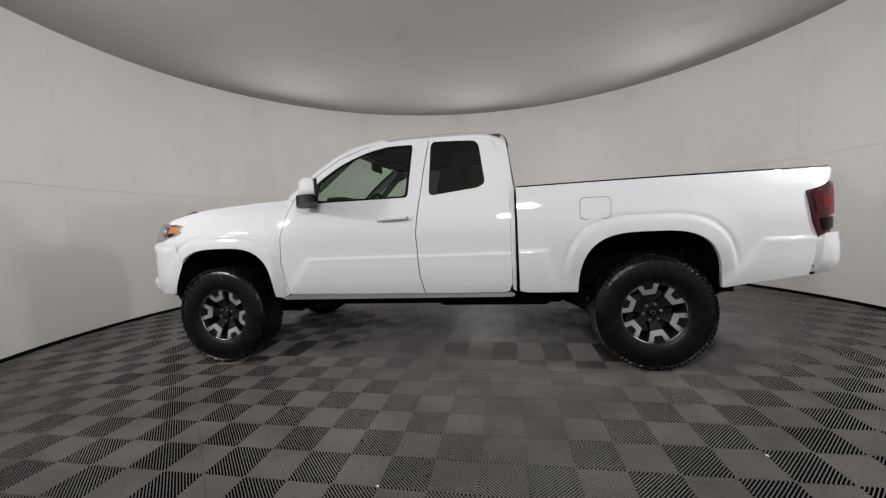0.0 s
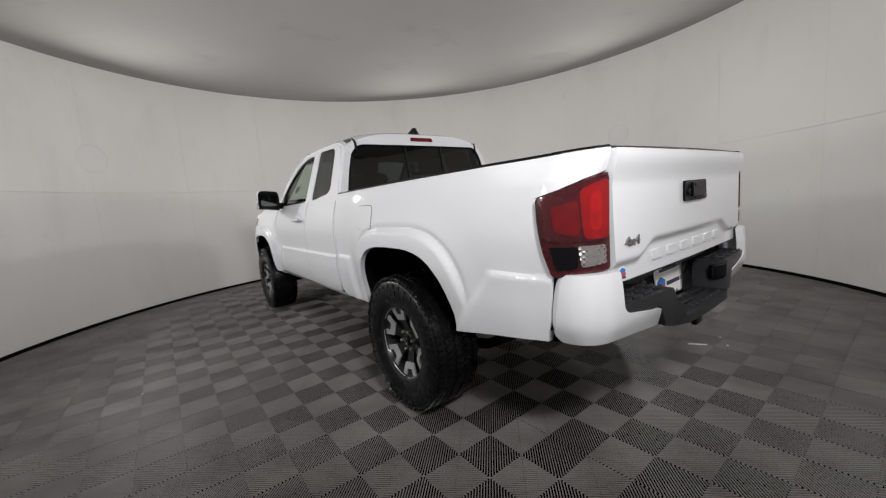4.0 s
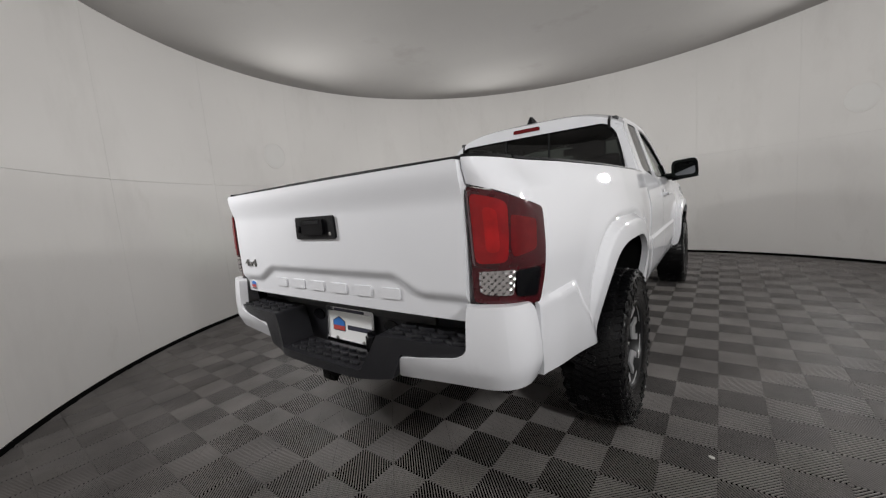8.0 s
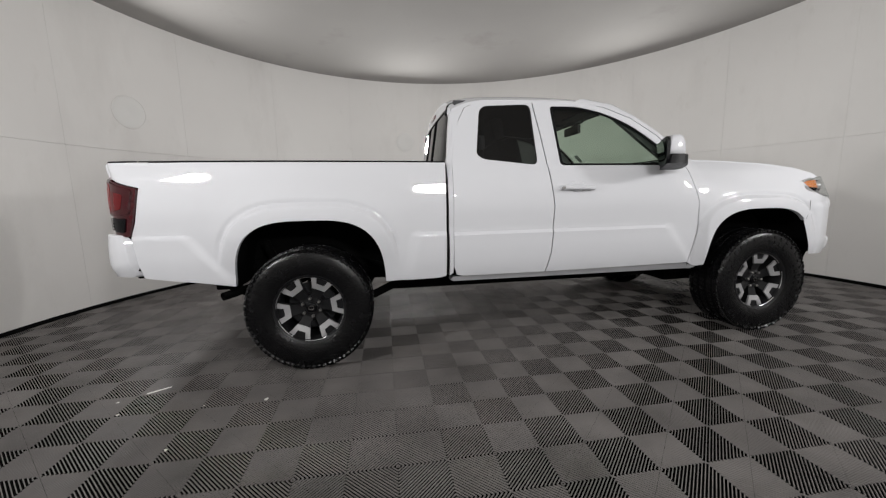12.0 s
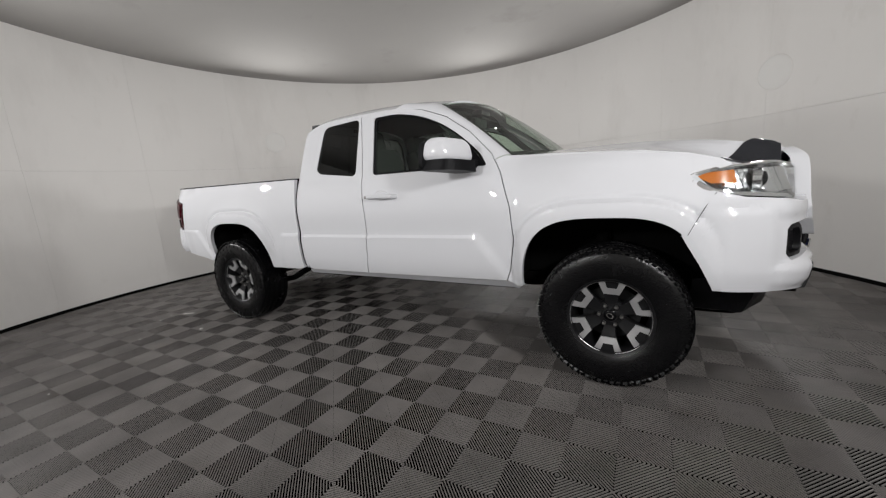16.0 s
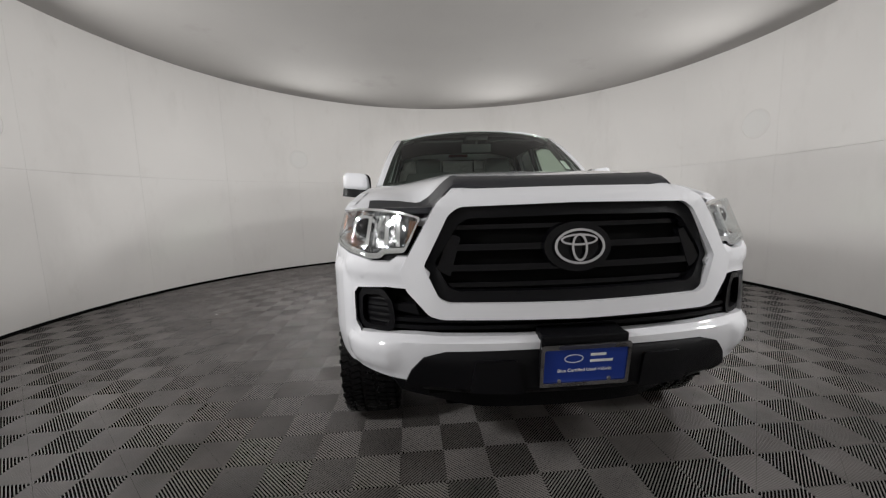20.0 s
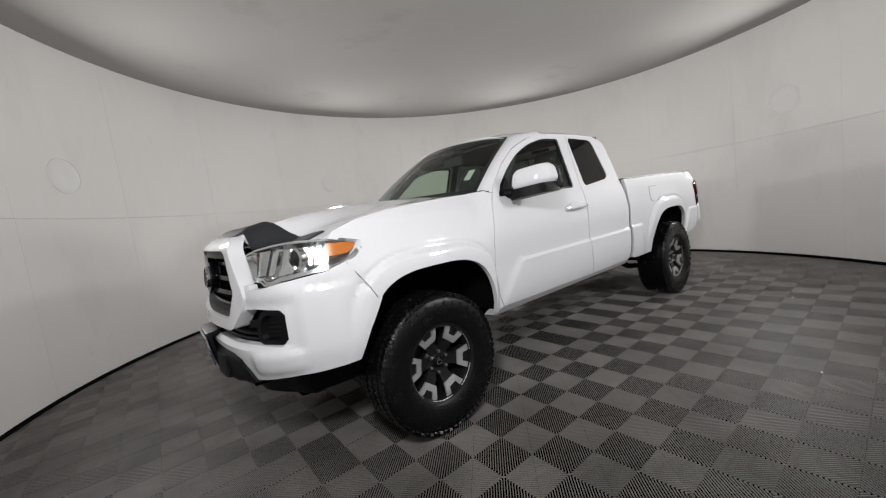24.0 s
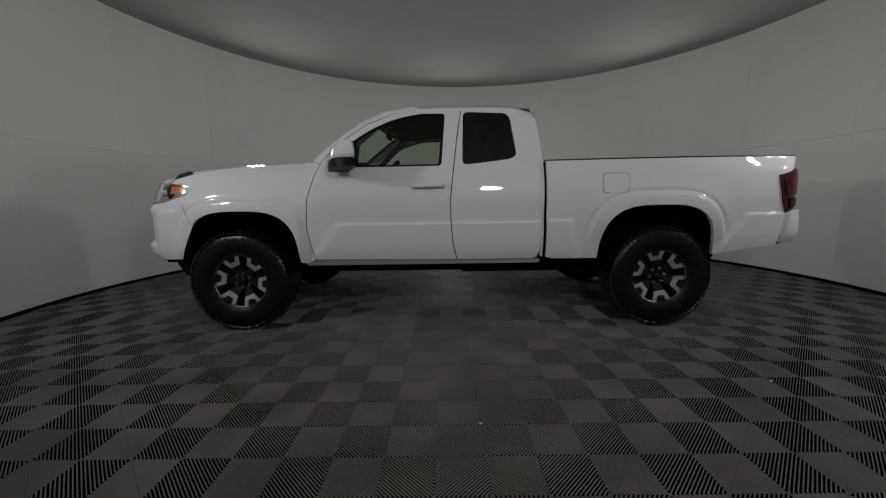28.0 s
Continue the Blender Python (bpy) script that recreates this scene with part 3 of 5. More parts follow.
def swept(bm):
    """Leans a door mirror's outer end towards the rear."""
    for v in bm.verts:
        v.co.x += 0.55 * (-v.co.y - 0.985)
    return bm


def mirror_shell(z0, z1, out=0.0):
    """The rounded housing of a door mirror between two heights."""
    bm = bmesh.new()
    prev = None
    for i in range(9):
        t = i / 8
        z = z0 + (z1 - z0) * t
        k = 1 - 0.22 * (2 * t - 1) ** 4 if z1 - z0 > 0.1 else 0.96
        ring = []
        for j in range(20):
            a = 2 * math.pi * j / 20
            c, s = math.cos(a), math.sin(a)
            x = -0.735 + (0.060 if c > 0 else 0.128 - 0.34 * (z - 1.226)) * k * math.copysign(abs(c) ** 0.55, c) - 0.02 * t
            y = -0.985 + (0.114 + out) * k * (1 - 0.12 * t) * math.copysign(abs(s) ** 0.6, s)
            ring.append(bm.verts.new((min(x, -0.690), y, z + 0.012 * (-0.985 - y) / 0.1)))
        if prev:
            for j in range(20):
                bm.faces.new((prev[j - 1], prev[j], ring[j], ring[j - 1]))
        else:
            bm.faces.new(ring)
        prev = ring
    bm.faces.new(prev)
    bmesh.ops.bevel(bm, geom=[e for e in bm.edges if e.calc_face_angle(0) > 0.9], offset=0.012, segments=3, affect="EDGES")
    return bm


def bed_at(u, z, off=0.0):
    """Place on the bed's outside; past u = 2.56 it turns round the rear corner."""
    y = side_y(min(u, 2.56), z) - 0.034 * smooth(1.19, 1.29, z) * smooth(2.25, 2.56, u)
    r = 0.17
    if u <= 2.56:
        return (u, -y - off, z)
    a = min((u - 2.56) / r, math.pi / 2)
    top = 0.022 * smooth(1.20, 1.285, z) * smooth(2.56, 2.75, u)
    ry = y - 0.690
    return (2.56 + (r + off) * math.sin(a) + top, -y + ry - (ry + off) * math.cos(a), z)


def on_bed(u, z):
    return bed_at(u, z)


LAMP_OUT = [(2.541, 1.143), (2.62, 1.165), (2.72, 1.197), (2.822, 1.219), (2.822, 0.888), (2.72, 0.878), (2.602, 0.866), (2.574, 0.95), (2.553, 1.05)]
for flip in (False, True):
    side_parts(flip)

# fuel door on the driver's side
fuel = rounded([(1.16, 1.03), (1.165, 1.180), (1.365, 1.178), (1.36, 1.03)], 0.035)
fuel_in = rounded([(1.163, 1.033), (1.168, 1.177), (1.362, 1.175), (1.357, 1.033)], 0.034)
part("fuel_door_gap", patch(fuel, (fuel_in,), 0.3, lambda x, z: (x, -side_y(x, z) - 0.0015, z)), "trim", truck)
part("fuel_door", patch(fuel_in, (), 0.04, lambda x, z: (x, -side_y(x, z) - 0.003, z), (0, 0.006, 0)), "paint", truck)

# cab: pillars, roof, glass
RE = [(-1.06, 0.768, 1.298), (-0.54, 0.635, 1.690)]


def screen(s, v):
    ex, ey, ez = (RE[0][i] + (RE[1][i] - RE[0][i]) * v for i in range(3))
    k = 1 - s * s
    return Vector((ex - (0.19 - 0.06 * v) * k, ey * s, ez + 0.015 * k + 0.030 * k * v + 0.02 * math.sin(math.pi * v)))


bm = patch([(-1, 0), (1, 0), (1, 1), (-1, 1)], (), 0.1, lambda s, v: screen(s * 0.985, v))
shield = part("windshield", bm, "window", truck, "clear windshield with green tint")
bm = patch([(-1, 0), (1, 0), (1, 1), (-1, 1)], ([(-0.955, 0.05), (0.955, 0.05), (0.95, 0.945), (-0.95, 0.945)],), 0.1, lambda s, v: screen(s * 0.99, v) + Vector((0.004, 0, -0.004)))
part("windshield_border", bm, "trim", shield)
bm = patch(rounded([(0.80, 0.20), (0.86, 0.20), (0.86, 0.36), (0.80, 0.36)], 0.01), (), 0.1, lambda s, v: screen(s * -1, v) + Vector((0.006, 0, -0.004)))
part("windshield_sticker", bm, "plate_white", shield, "small white sticker")
SIDE_EDGE = DOOR_FRONT[-1:] + DOOR_TOP
for flip in (False, True):
    bm = bmesh.new()
    prev = None
    n = len(SIDE_EDGE)
    fine = []
    for i in range(n - 1):
        for j in range(4):
            t = j / 4
            fine.append(tuple(SIDE_EDGE[i][k] * (1 - t) + SIDE_EDGE[i + 1][k] * t for k in (0, 1)))
    fine.append(SIDE_EDGE[-1])
    for i, (x, z) in enumerate(fine):
        v = min(1.0, i / (len(fine) - 5))
        a = Vector((x - 0.004, -side_y(x, z), z + 0.003))
        b = screen(-0.99, v)
        if i > len(fine) - 5:
            b = Vector((b.x + (x - fine[len(fine) - 5][0]) * 1.0, b.y, b.z + 0.035 * (i - len(fine) + 5) / 4))
        d = a.lerp(b, 0.5) + Vector((-0.012, -0.010, 0.012))
        row = [bm.verts.new(p) for p in (a + Vector((0, 0.02, 0)), a, a.lerp(d, 0.5) + Vector((-0.003, -0.004, 0.003)), d, d.lerp(b, 0.5) + Vector((-0.003, -0.003, 0.004)), b)]
        if prev:
            for j in range(5):
                bm.faces.new((prev[j], row[j], row[j + 1], prev[j + 1]))
        prev = row
    part("windshield_pillar", mirrored(bm) if flip else bm, "paint", truck)

ROOF_EDGE = [(-0.62, 1.585), (-0.42, 1.662), (-0.20, 1.696), (0.10, 1.702), (0.30, 1.700), (0.50, 1.690), (0.60, 1.665), (0.67, 1.63)]
ROOF_MID = [(-0.66, 1.733), (-0.50, 1.752), (-0.30, 1.772), (0.0, 1.787), (0.30, 1.787), (0.50, 1.778), (0.62, 1.762), (0.69, 1.735)]


def roof_at(x, s):
    x = x + (-0.10 * (1 - s * s) if x < -0.4 else 0) * smooth(-0.40, -0.54, x)
    ze = curve(max(x, -0.56) + 0.0, ROOF_EDGE)
    ye = 0.824 - 0.315 * (ze - 1.26)
    z = ze + (curve(x, ROOF_MID) - ze) * (1 - abs(s) ** 4.2)
    return Vector((x + 0.02 * (1 - s * s) * smooth(0.5, 0.66, x), ye * s, z + 0.004))


part("roof", patch([(-0.54, -0.86), (-0.54, 0.86), (-0.36, 1), (0.672, 1), (0.672, -1), (-0.36, -1)], (), 0.05, roof_at, (0, 0, -0.02), cuts=[(1, v) for v in (-0.975, -0.93, 0.93, 0.975)]), "paint", truck, sharp=50)
for sgn in (-1, 1):
    bm = bmesh.new()
    pr = None
    for i in range(22):
        x = 0.60 + 0.07 * i / 21
        row = [bm.verts.new(roof_at(x, sgn * s) + Vector((0, 0, h))) for s, h in ((0.865, -0.002), (0.867, 0.0008), (0.889, 0.0008), (0.891, -0.002))]
        if pr:
            for j in range(3):
                bm.faces.new((pr[j], row[j], row[j + 1], pr[j + 1]))
        pr = row
    for dx, dz in ((0.012, -0.012), (0.020, -0.045), (0.026, -0.072)):
        row = [bm.verts.new(roof_at(0.67, sgn * s) + Vector((dx + h, 0, dz))) for s, h in ((0.865, -0.006), (0.867, 0.004), (0.889, 0.004), (0.891, -0.006))]
        for j in range(3):
            bm.faces.new((pr[j], row[j], row[j + 1], pr[j + 1]))
        pr = row
    part("roof_moulding", bm, "black", truck)


def back_at(y, z):
    return Vector((0.672 + (1.73 - z) * 0.15 + 0.02 * (1 - (y / 0.75) ** 2) - 0.03 * smooth(0.60, 0.76, abs(y)), y, z))


REAR_WIN = rounded([(-0.735, 1.285), (0.735, 1.285), (0.675, 1.575), (0.605, 1.655), (-0.605, 1.655), (-0.675, 1.575)], [0.02, 0.02, 0.05, 0.06, 0.06, 0.05])
bm = patch([(-0.80, 0.60), (0.80, 0.60), (0.815, 1.26), (0.748, 1.50), (0.70, 1.612), (0.60, 1.684), (0.3, 1.737), (-0.3, 1.737), (-0.60, 1.684), (-0.70, 1.612), (-0.748, 1.50), (-0.815, 1.26)], (REAR_WIN,), 0.06, back_at, (-0.04, 0, 0))
wallb = part("cab_back_panel", bm, "paint", truck)
win = part("rear_window", patch(REAR_WIN, (), 0.1, lambda y, z: back_at(y, z) - Vector((0.004, 0, 0))), "privacy", truck, "dark sliding rear window")
c = Vector((0, 1.48))
inn = [(p[0] * 0.978, 1.478 + (p[1] - 1.478) * 0.94) for p in REAR_WIN]
part("window_frame", patch(REAR_WIN, (inn,), 0.2, lambda y, z: back_at(y, z) + Vector((0.003, 0, 0)), (-0.006, 0, 0)), "gloss_black", win)
for y in (-0.185, 0.185):
    part("window_rail", slab([(y - 0.007, 1.30), (y + 0.007, 1.30), (y + 0.006, 1.645), (y - 0.006, 1.645)], (-0.012, 0, 0), lambda a, z: back_at(a, z) + Vector((0.006, 0, 0)), res=0.15), "black", win)
bm = slab(rounded([(-0.118, 1.690), (0.112, 1.690), (0.108, 1.722), (-0.114, 1.722)], 0.012), (-0.02, 0, 0), lambda y, z: (0.706 - (z - 1.690) * 0.3, y, z))
part("high_brake_light", bm, "red", truck, "red high-mounted brake light")
bm = bmesh.new()
vs = [bm.verts.new((x, y, z)) for x, y, z in ((0.48, -0.022, 1.778), (0.48, 0.022, 1.778), (0.63, 0.026, 1.762), (0.63, -0.026, 1.762), (0.575, -0.005, 1.828), (0.575, 0.005, 1.828), (0.612, 0.005, 1.825), (0.612, -0.005, 1.825))]
for f in ((0, 1, 5, 4), (1, 2, 6, 5), (2, 3, 7, 6), (3, 0, 4, 7), (4, 5, 6, 7), (0, 3, 2, 1)):
    bm.faces.new([vs[i] for i in f])
part("roof_antenna", bm, "black", truck, "black shark-fin antenna")

# hood
HOOD_SIDE = [(-2.32, 1.095), (-2.22, 1.135), (-2.12, 1.170), (-2.00, 1.212), (-1.75, 1.258), (-1.50, 1.277), (-1.25, 1.289), (-1.02, 1.296)]
HOOD_MID = [(-2.46, 1.165), (-2.40, 1.212), (-2.30, 1.246), (-2.15, 1.278), (-2.00, 1.300), (-1.75, 1.326), (-1.50, 1.336), (-1.25, 1.330), (-1.10, 1.318)]


def hood_at(x, y):
    wide = 0.14 * smooth(-2.22, -1.75, x)
    k = smooth(0.535 + wide, 0.40 - 0.5 * wide, abs(y))
    k = k * (0.45 + 0.55 * smooth(-1.3, -2.1, x)) + (1 - abs(y) / 0.76) * 0.55 * smooth(-2.1, -1.3, x)
    s, m = curve(x, HOOD_SIDE), curve(x, HOOD_MID)
    return Vector((x, y, s + (m - s) * min(1, max(0, k)) - 0.012 * smooth(0.70, 0.83, abs(y))))


half = [(-2.425, 0), (-2.415, 0.30), (-2.385, 0.42), (-2.33, 0.50), (-2.26, 0.61), (-2.185, 0.71), (-2.135, 0.775), (-2.112, 0.828), (-2.08, 0.824), (-1.95, 0.806), (-1.80, 0.788), (-1.60, 0.768), (-1.40, 0.756), (-1.25, 0.750), (-1.06, 0.743), (-1.13, 0.50), (-1.17, 0.25), (-1.185, 0)]
hood_out = half + [(x, -y) for x, y in half[-2:0:-1]]
part("hood", patch(hood_out, (), 0.035, hood_at, (0, 0, -0.02)), "paint", truck)
part("wiper_cowl", patch([(-1.20, -0.70), (-1.04, -0.745), (-1.0, -0.72), (-1.0, 0.72), (-1.04, 0.745), (-1.20, 0.70)], (), 0.1, lambda x, y: (x - 0.05 * (1 - (y / 0.75) ** 2), y, 1.288 + 0.02 * (1 - (y / 0.75) ** 2))), "black", truck)

# front end -----------------------------------------------------------------
def front_at(y, z, off=0.0):
    top = 0.05 * max(0, (z - 1.15) / 0.065) ** 2
    return Vector((-2.535 + 0.17 * y * y + 0.12 * (z - 0.83) + top - off, y, z))


def both(half):
    """A closed outline from its half with y >= 0, listed from the middle outwards and back."""
    return list(half) + [(-y, z) for y, z in half[::-1] if abs(y) > 1e-6]


GRILLE = rounded(both([(0.0, 1.160), (0.40, 1.154), (0.438, 1.130), (0.528, 0.955), (0.478, 0.845), (0.445, 0.829), (0.0, 0.823)]), [0, 0.015, 0.015, 0.014, 0.012, 0.012, 0, 0.012, 0.012, 0.014, 0.015, 0.015], 3)
SURROUND = rounded(both([(0.0, 1.217), (0.41, 1.215), (0.472, 1.178), (0.612, 0.932), (0.588, 0.868), (0.512, 0.786), (0.47, 0.775), (0.0, 0.769)]), [0, 0.03, 0.03, 0.014, 0.012, 0.014, 0.014, 0, 0.014, 0.014, 0.012, 0.014, 0.03, 0.03], 3)
part("grille_surround", patch(SURROUND, (GRILLE,), 0.03, lambda y, z: front_at(y, z, 0.012 * smooth(0.6, 0.5, abs(y))), (0.07, 0, 0)), "paint", truck)
grille = part("grille", patch(GRILLE, (), 0.06, lambda y, z: front_at(y, z, -0.060)), "dark", truck, "black grille with broad bars")
inner = [(y * 0.925, 0.985 + (z - 0.985) * 0.76) for y, z in GRILLE]
part("grille_frame", patch(GRILLE, (inner,), 0.04, lambda y, z: front_at(y, z, -0.008 - 0.022 * smooth(0.88, 1.0, max(abs(y) / 0.524, 0))), (0.04, 0, 0)), "black", grille)
for z, h, w in ((1.082, 0.016, 0.435), (1.014, 0.022, 0.468), (0.944, 0.022, 0.478), (0.882, 0.016, 0.462)):
    bar = rounded([(-w, z - h / 2), (w, z - h / 2), (w, z + h / 2), (-w, z + h / 2)], 0.006, 2)
    part("grille_bar", patch(bar, (), 0.05, lambda y, zz: front_at(y, zz, -0.018 if h > 0.02 else -0.036), (0.03, 0, 0)), "gloss_black", grille)
for s in (-1, 1):
    bar = rounded([(s * 0.436, 0.915), (s * 0.484, 0.940), (s * 0.432, 1.062), (s * 0.396, 1.050)], 0.006, 2)
    part("grille_upright", patch(bar, (), 0.05, lambda y, zz: front_at(y, zz, -0.016), (0.03, 0, 0)), "gloss_black", grille)
mount = [(0.118 * math.cos(a * math.pi / 14), 1.010 + 0.085 * math.sin(a * math.pi / 14)) for a in range(28)]
part("emblem_mount", patch(mount, (), 0.05, lambda y, z: front_at(y, z, 0.004), (0.04, 0, 0)), "gloss_black", grille)


def oval(a, b, cy, cz, n=36):
    return [(cy + a * math.cos(2 * math.pi * i / n), cz + b * math.sin(2 * math.pi * i / n)) for i in range(n)]


emblem = part("emblem", patch(oval(0.088, 0.060, 0, 1.012), (oval(0.079, 0.052, 0, 1.012),), 0.02, lambda y, z: front_at(y, z, 0.020), (0.014, 0, 0)), "dark_chrome", grille, "plain oval chrome emblem")
part("emblem_oval", patch(oval(0.028, 0.047, 0, 1.008), (oval(0.020, 0.039, 0, 1.008),), 0.02, lambda y, z: front_at(y, z, 0.018), (0.012, 0, 0)), "dark_chrome", grille)
part("emblem_bow", patch(oval(0.065, 0.020, 0, 1.034), (oval(0.057, 0.013, 0, 1.034),), 0.02, lambda y, z: front_at(y, z, 0.016), (0.012, 0, 0)), "dark_chrome", grille)

# bumper cover
U = u_of
half = [(0, 0.708), (U(y=0.47), 0.710), (U(y=0.56), 0.715), (U(y=0.66), 0.710), (U(y=0.762), 0.702), (U(y=0.786), 0.735), (U(y=0.786), 0.845), (U(y=0.768), 0.868), (U(y=0.66), 0.878), (U(y=0.52), 0.872), (U(y=0.505), 0.93), (U(y=0.56), 0.985), (U(y=0.618), 0.985), (U(y=0.64), 0.968), (U(y=0.70), 0.968), (U(y=0.775), 0.985), (U(x=-2.17), 1.005), (U(x=-2.07), 1.036), (U(x=-1.960), 0.84), (U(x=-1.980), 0.80), (U(x=-2.035), 0.70), (U(x=-2.082), 0.60), (U(x=-2.098), 0.566), (U(y=0.84), 0.560), (U(y=0.74), 0.556), (U(y=0.64), 0.545), (U(y=0.60), 0.542), (U(y=0.565), 0.600), (U(y=0.53), 0.640), (U(y=0.46), 0.662), (0, 0.668)]


def cover_at(u, z):
    """The bumper's skin: its corner stands proud of the flat field round the fog lamp."""
    w = abs(u)
    corner = smooth(U(y=0.796), U(y=0.826), w) * smooth(U(x=-2.02), U(x=-2.14), w) * smooth(0.955, 0.930, z)
    under = smooth(0.690, 0.672, z) * smooth(0.56, 0.60, z) * smooth(U(y=0.60), U(y=0.66), w) * smooth(U(x=-2.02), U(x=-2.14), w)
    lip = 0.022 * smooth(0.712, 0.690, z) * smooth(U(y=0.82), U(y=0.66), w)
    ledge = 0.012 * smooth(0.895, 0.925, z) * smooth(0.985, 0.965, z) * smooth(U(y=0.86), U(y=0.80), w) * smooth(U(y=0.56), U(y=0.64), w)
    return nose_at(u, z, max(0.016 * corner, 0.016 * under, ledge) + lip)


bumper = part("front_bumper", patch(both(half), (), 0.02, cover_at, (0.035, 0, 0), cuts=[(1, z) for z in (0.690, 0.698, 0.706, 0.712)] + [(0, sg * U(y=v)) for v in (0.797, 0.811, 0.826) for sg in (-1, 1)]), "paint", truck, "white front bumper cover")
half = [(0, 0.775), (U(y=0.50), 0.785), (U(y=0.55), 0.86), (U(y=0.60), 0.88), (U(y=0.805), 0.885), (U(y=0.805), 0.690), (U(y=0.50), 0.665), (0, 0.665)]
part("bumper_intake", patch(both(half), (), 0.05, lambda u, z: nose_at(u, z, -0.075)), "dark", bumper)
for zb, hb, yw in ((0.758, 0.014, 0.66), (0.732, 0.014, 0.66)):
    a = U(y=yw)
    part("intake_bar", patch([(-a, zb - hb / 2), (a, zb - hb / 2), (a, zb + hb / 2), (-a, zb + hb / 2)], (), 0.05, lambda u, z: nose_at(u, z, -0.022), (0.03, 0, 0)), "black", bumper)
for s in (-1, 1):
    o = rounded([(s * U(y=0.655), 0.712), (s * U(y=0.762), 0.712), (s * U(y=0.780), 0.740), (s * U(y=0.780), 0.838), (s * U(y=0.762), 0.860), (s * U(y=0.680), 0.868), (s * U(y=0.645), 0.82), (s * U(y=0.638), 0.74)], 0.02, 3)
    cx = sum(p[0] for p in o) / len(o)
    i = [(cx + (p[0] - cx) * 0.74, 0.785 + (p[1] - 0.785) * 0.74) for p in o]
    bez = part("fog_bezel", patch(o, (i,), 0.03, lambda u, z: nose_at(u, z, -0.012), (0.05, 0, 0)), "black", bumper, "black fog lamp blank")
    part("fog_blank", patch(i, (), 0.008, lambda u, z: nose_at(u, z, -0.035 + 0.0015 * math.sin(z * 300)), (0.02, 0, 0)), "black", bumper)
    o = [(s * U(y=0.555), 0.775), (s * U(y=0.65), 0.79), (s * U(y=0.65), 0.812), (s * U(y=0.57), 0.815)]
    part("intake_fin", patch(o, (), 0.04, lambda u, z: nose_at(u, z, -0.03), (0.03, 0, 0)), "black", bumper)
half = [(0, 0.669), (U(y=0.46), 0.663), (U(y=0.53), 0.641), (U(y=0.575), 0.588), (U(y=0.60), 0.535), (U(y=0.54), 0.508), (U(y=0.40), 0.490), (0, 0.485)]


def chin_at(u, z):
    b = smooth(0.485, 0.52, z) * smooth(0.678, 0.63, z)
    return nose_at(u, z, 0.012 + 0.022 * b - 0.05 * smooth(0.52, 0.48, z))


chin = part("chin_guard", patch(both(half), (), 0.025, chin_at, (0.10, 0, -0.005)), "black", truck, "black plastic chin guard")
for s in (-1, 1):
    pad = rounded([(s * U(y=0.20), 0.515), (s * U(y=0.38), 0.522), (s * U(y=0.36), 0.634), (s * U(y=0.22), 0.636)], 0.012, 3)
    part("chin_pad", patch(pad, (), 0.03, lambda u, z: chin_at(u, z) + Vector((-0.010, 0, 0)), (0.012, 0, 0)), "black", chin)
part("skid_plate", patch([(-0.52, -2.46), (0.52, -2.46), (0.46, -1.95), (-0.46, -1.95)], (), 0.1, lambda y, x: (x, y, 0.485 - 0.05 * (x + 2.46)), (0, 0, 0.02)), "dark", truck)
half = [(0, 0.53), (U(y=0.60), 0.56), (U(y=0.80), 0.60), (U(x=-2.06), 0.60), (U(x=-2.05), 0.43), (U(y=0.78), 0.385), (U(y=0.55), 0.375), (0, 0.37)]
part("lower_valance", patch(both(half), (), 0.06, lambda u, z: nose_at(u, z, -0.10 - 0.25 * max(0, 0.5 - z)), (0.05, 0, 0)), "black", truck, "black plastic lower valance")


def text_mesh(body, size, depth, m, name, material, parent, label=""):
    cu = bpy.data.curves.new(name, "FONT")
    cu.body, cu.size, cu.extrude, cu.align_x, cu.align_y = body, size, depth, "CENTER", "CENTER"
    tmp = new(name + "_text", cu)
    me = bpy.data.meshes.new_from_object(tmp.evaluated_get(bpy.context.evaluated_depsgraph_get()))
    bpy.data.objects.remove(tmp)
    me.name = name
    me.transform(m)
    me.materials.clear()
    me.materials.append(M[material])
    ob = new(name, me)
    ob.parent = parent
    if label:
        ob["label"] = label
    return ob


# front plate on its bracket
tilt = pose(-2.584, 0, 0.620, 0, -8, 0)
FRONT = Matrix(((0, 0, -1, 0), (-1, 0, 0, 0), (0, 1, 0, 0), (0, 0, 0, 1)))
REAR = Matrix(((0, 0, 1, 0), (1, 0, 0, 0), (0, 1, 0, 0), (0, 0, 0, 1)))


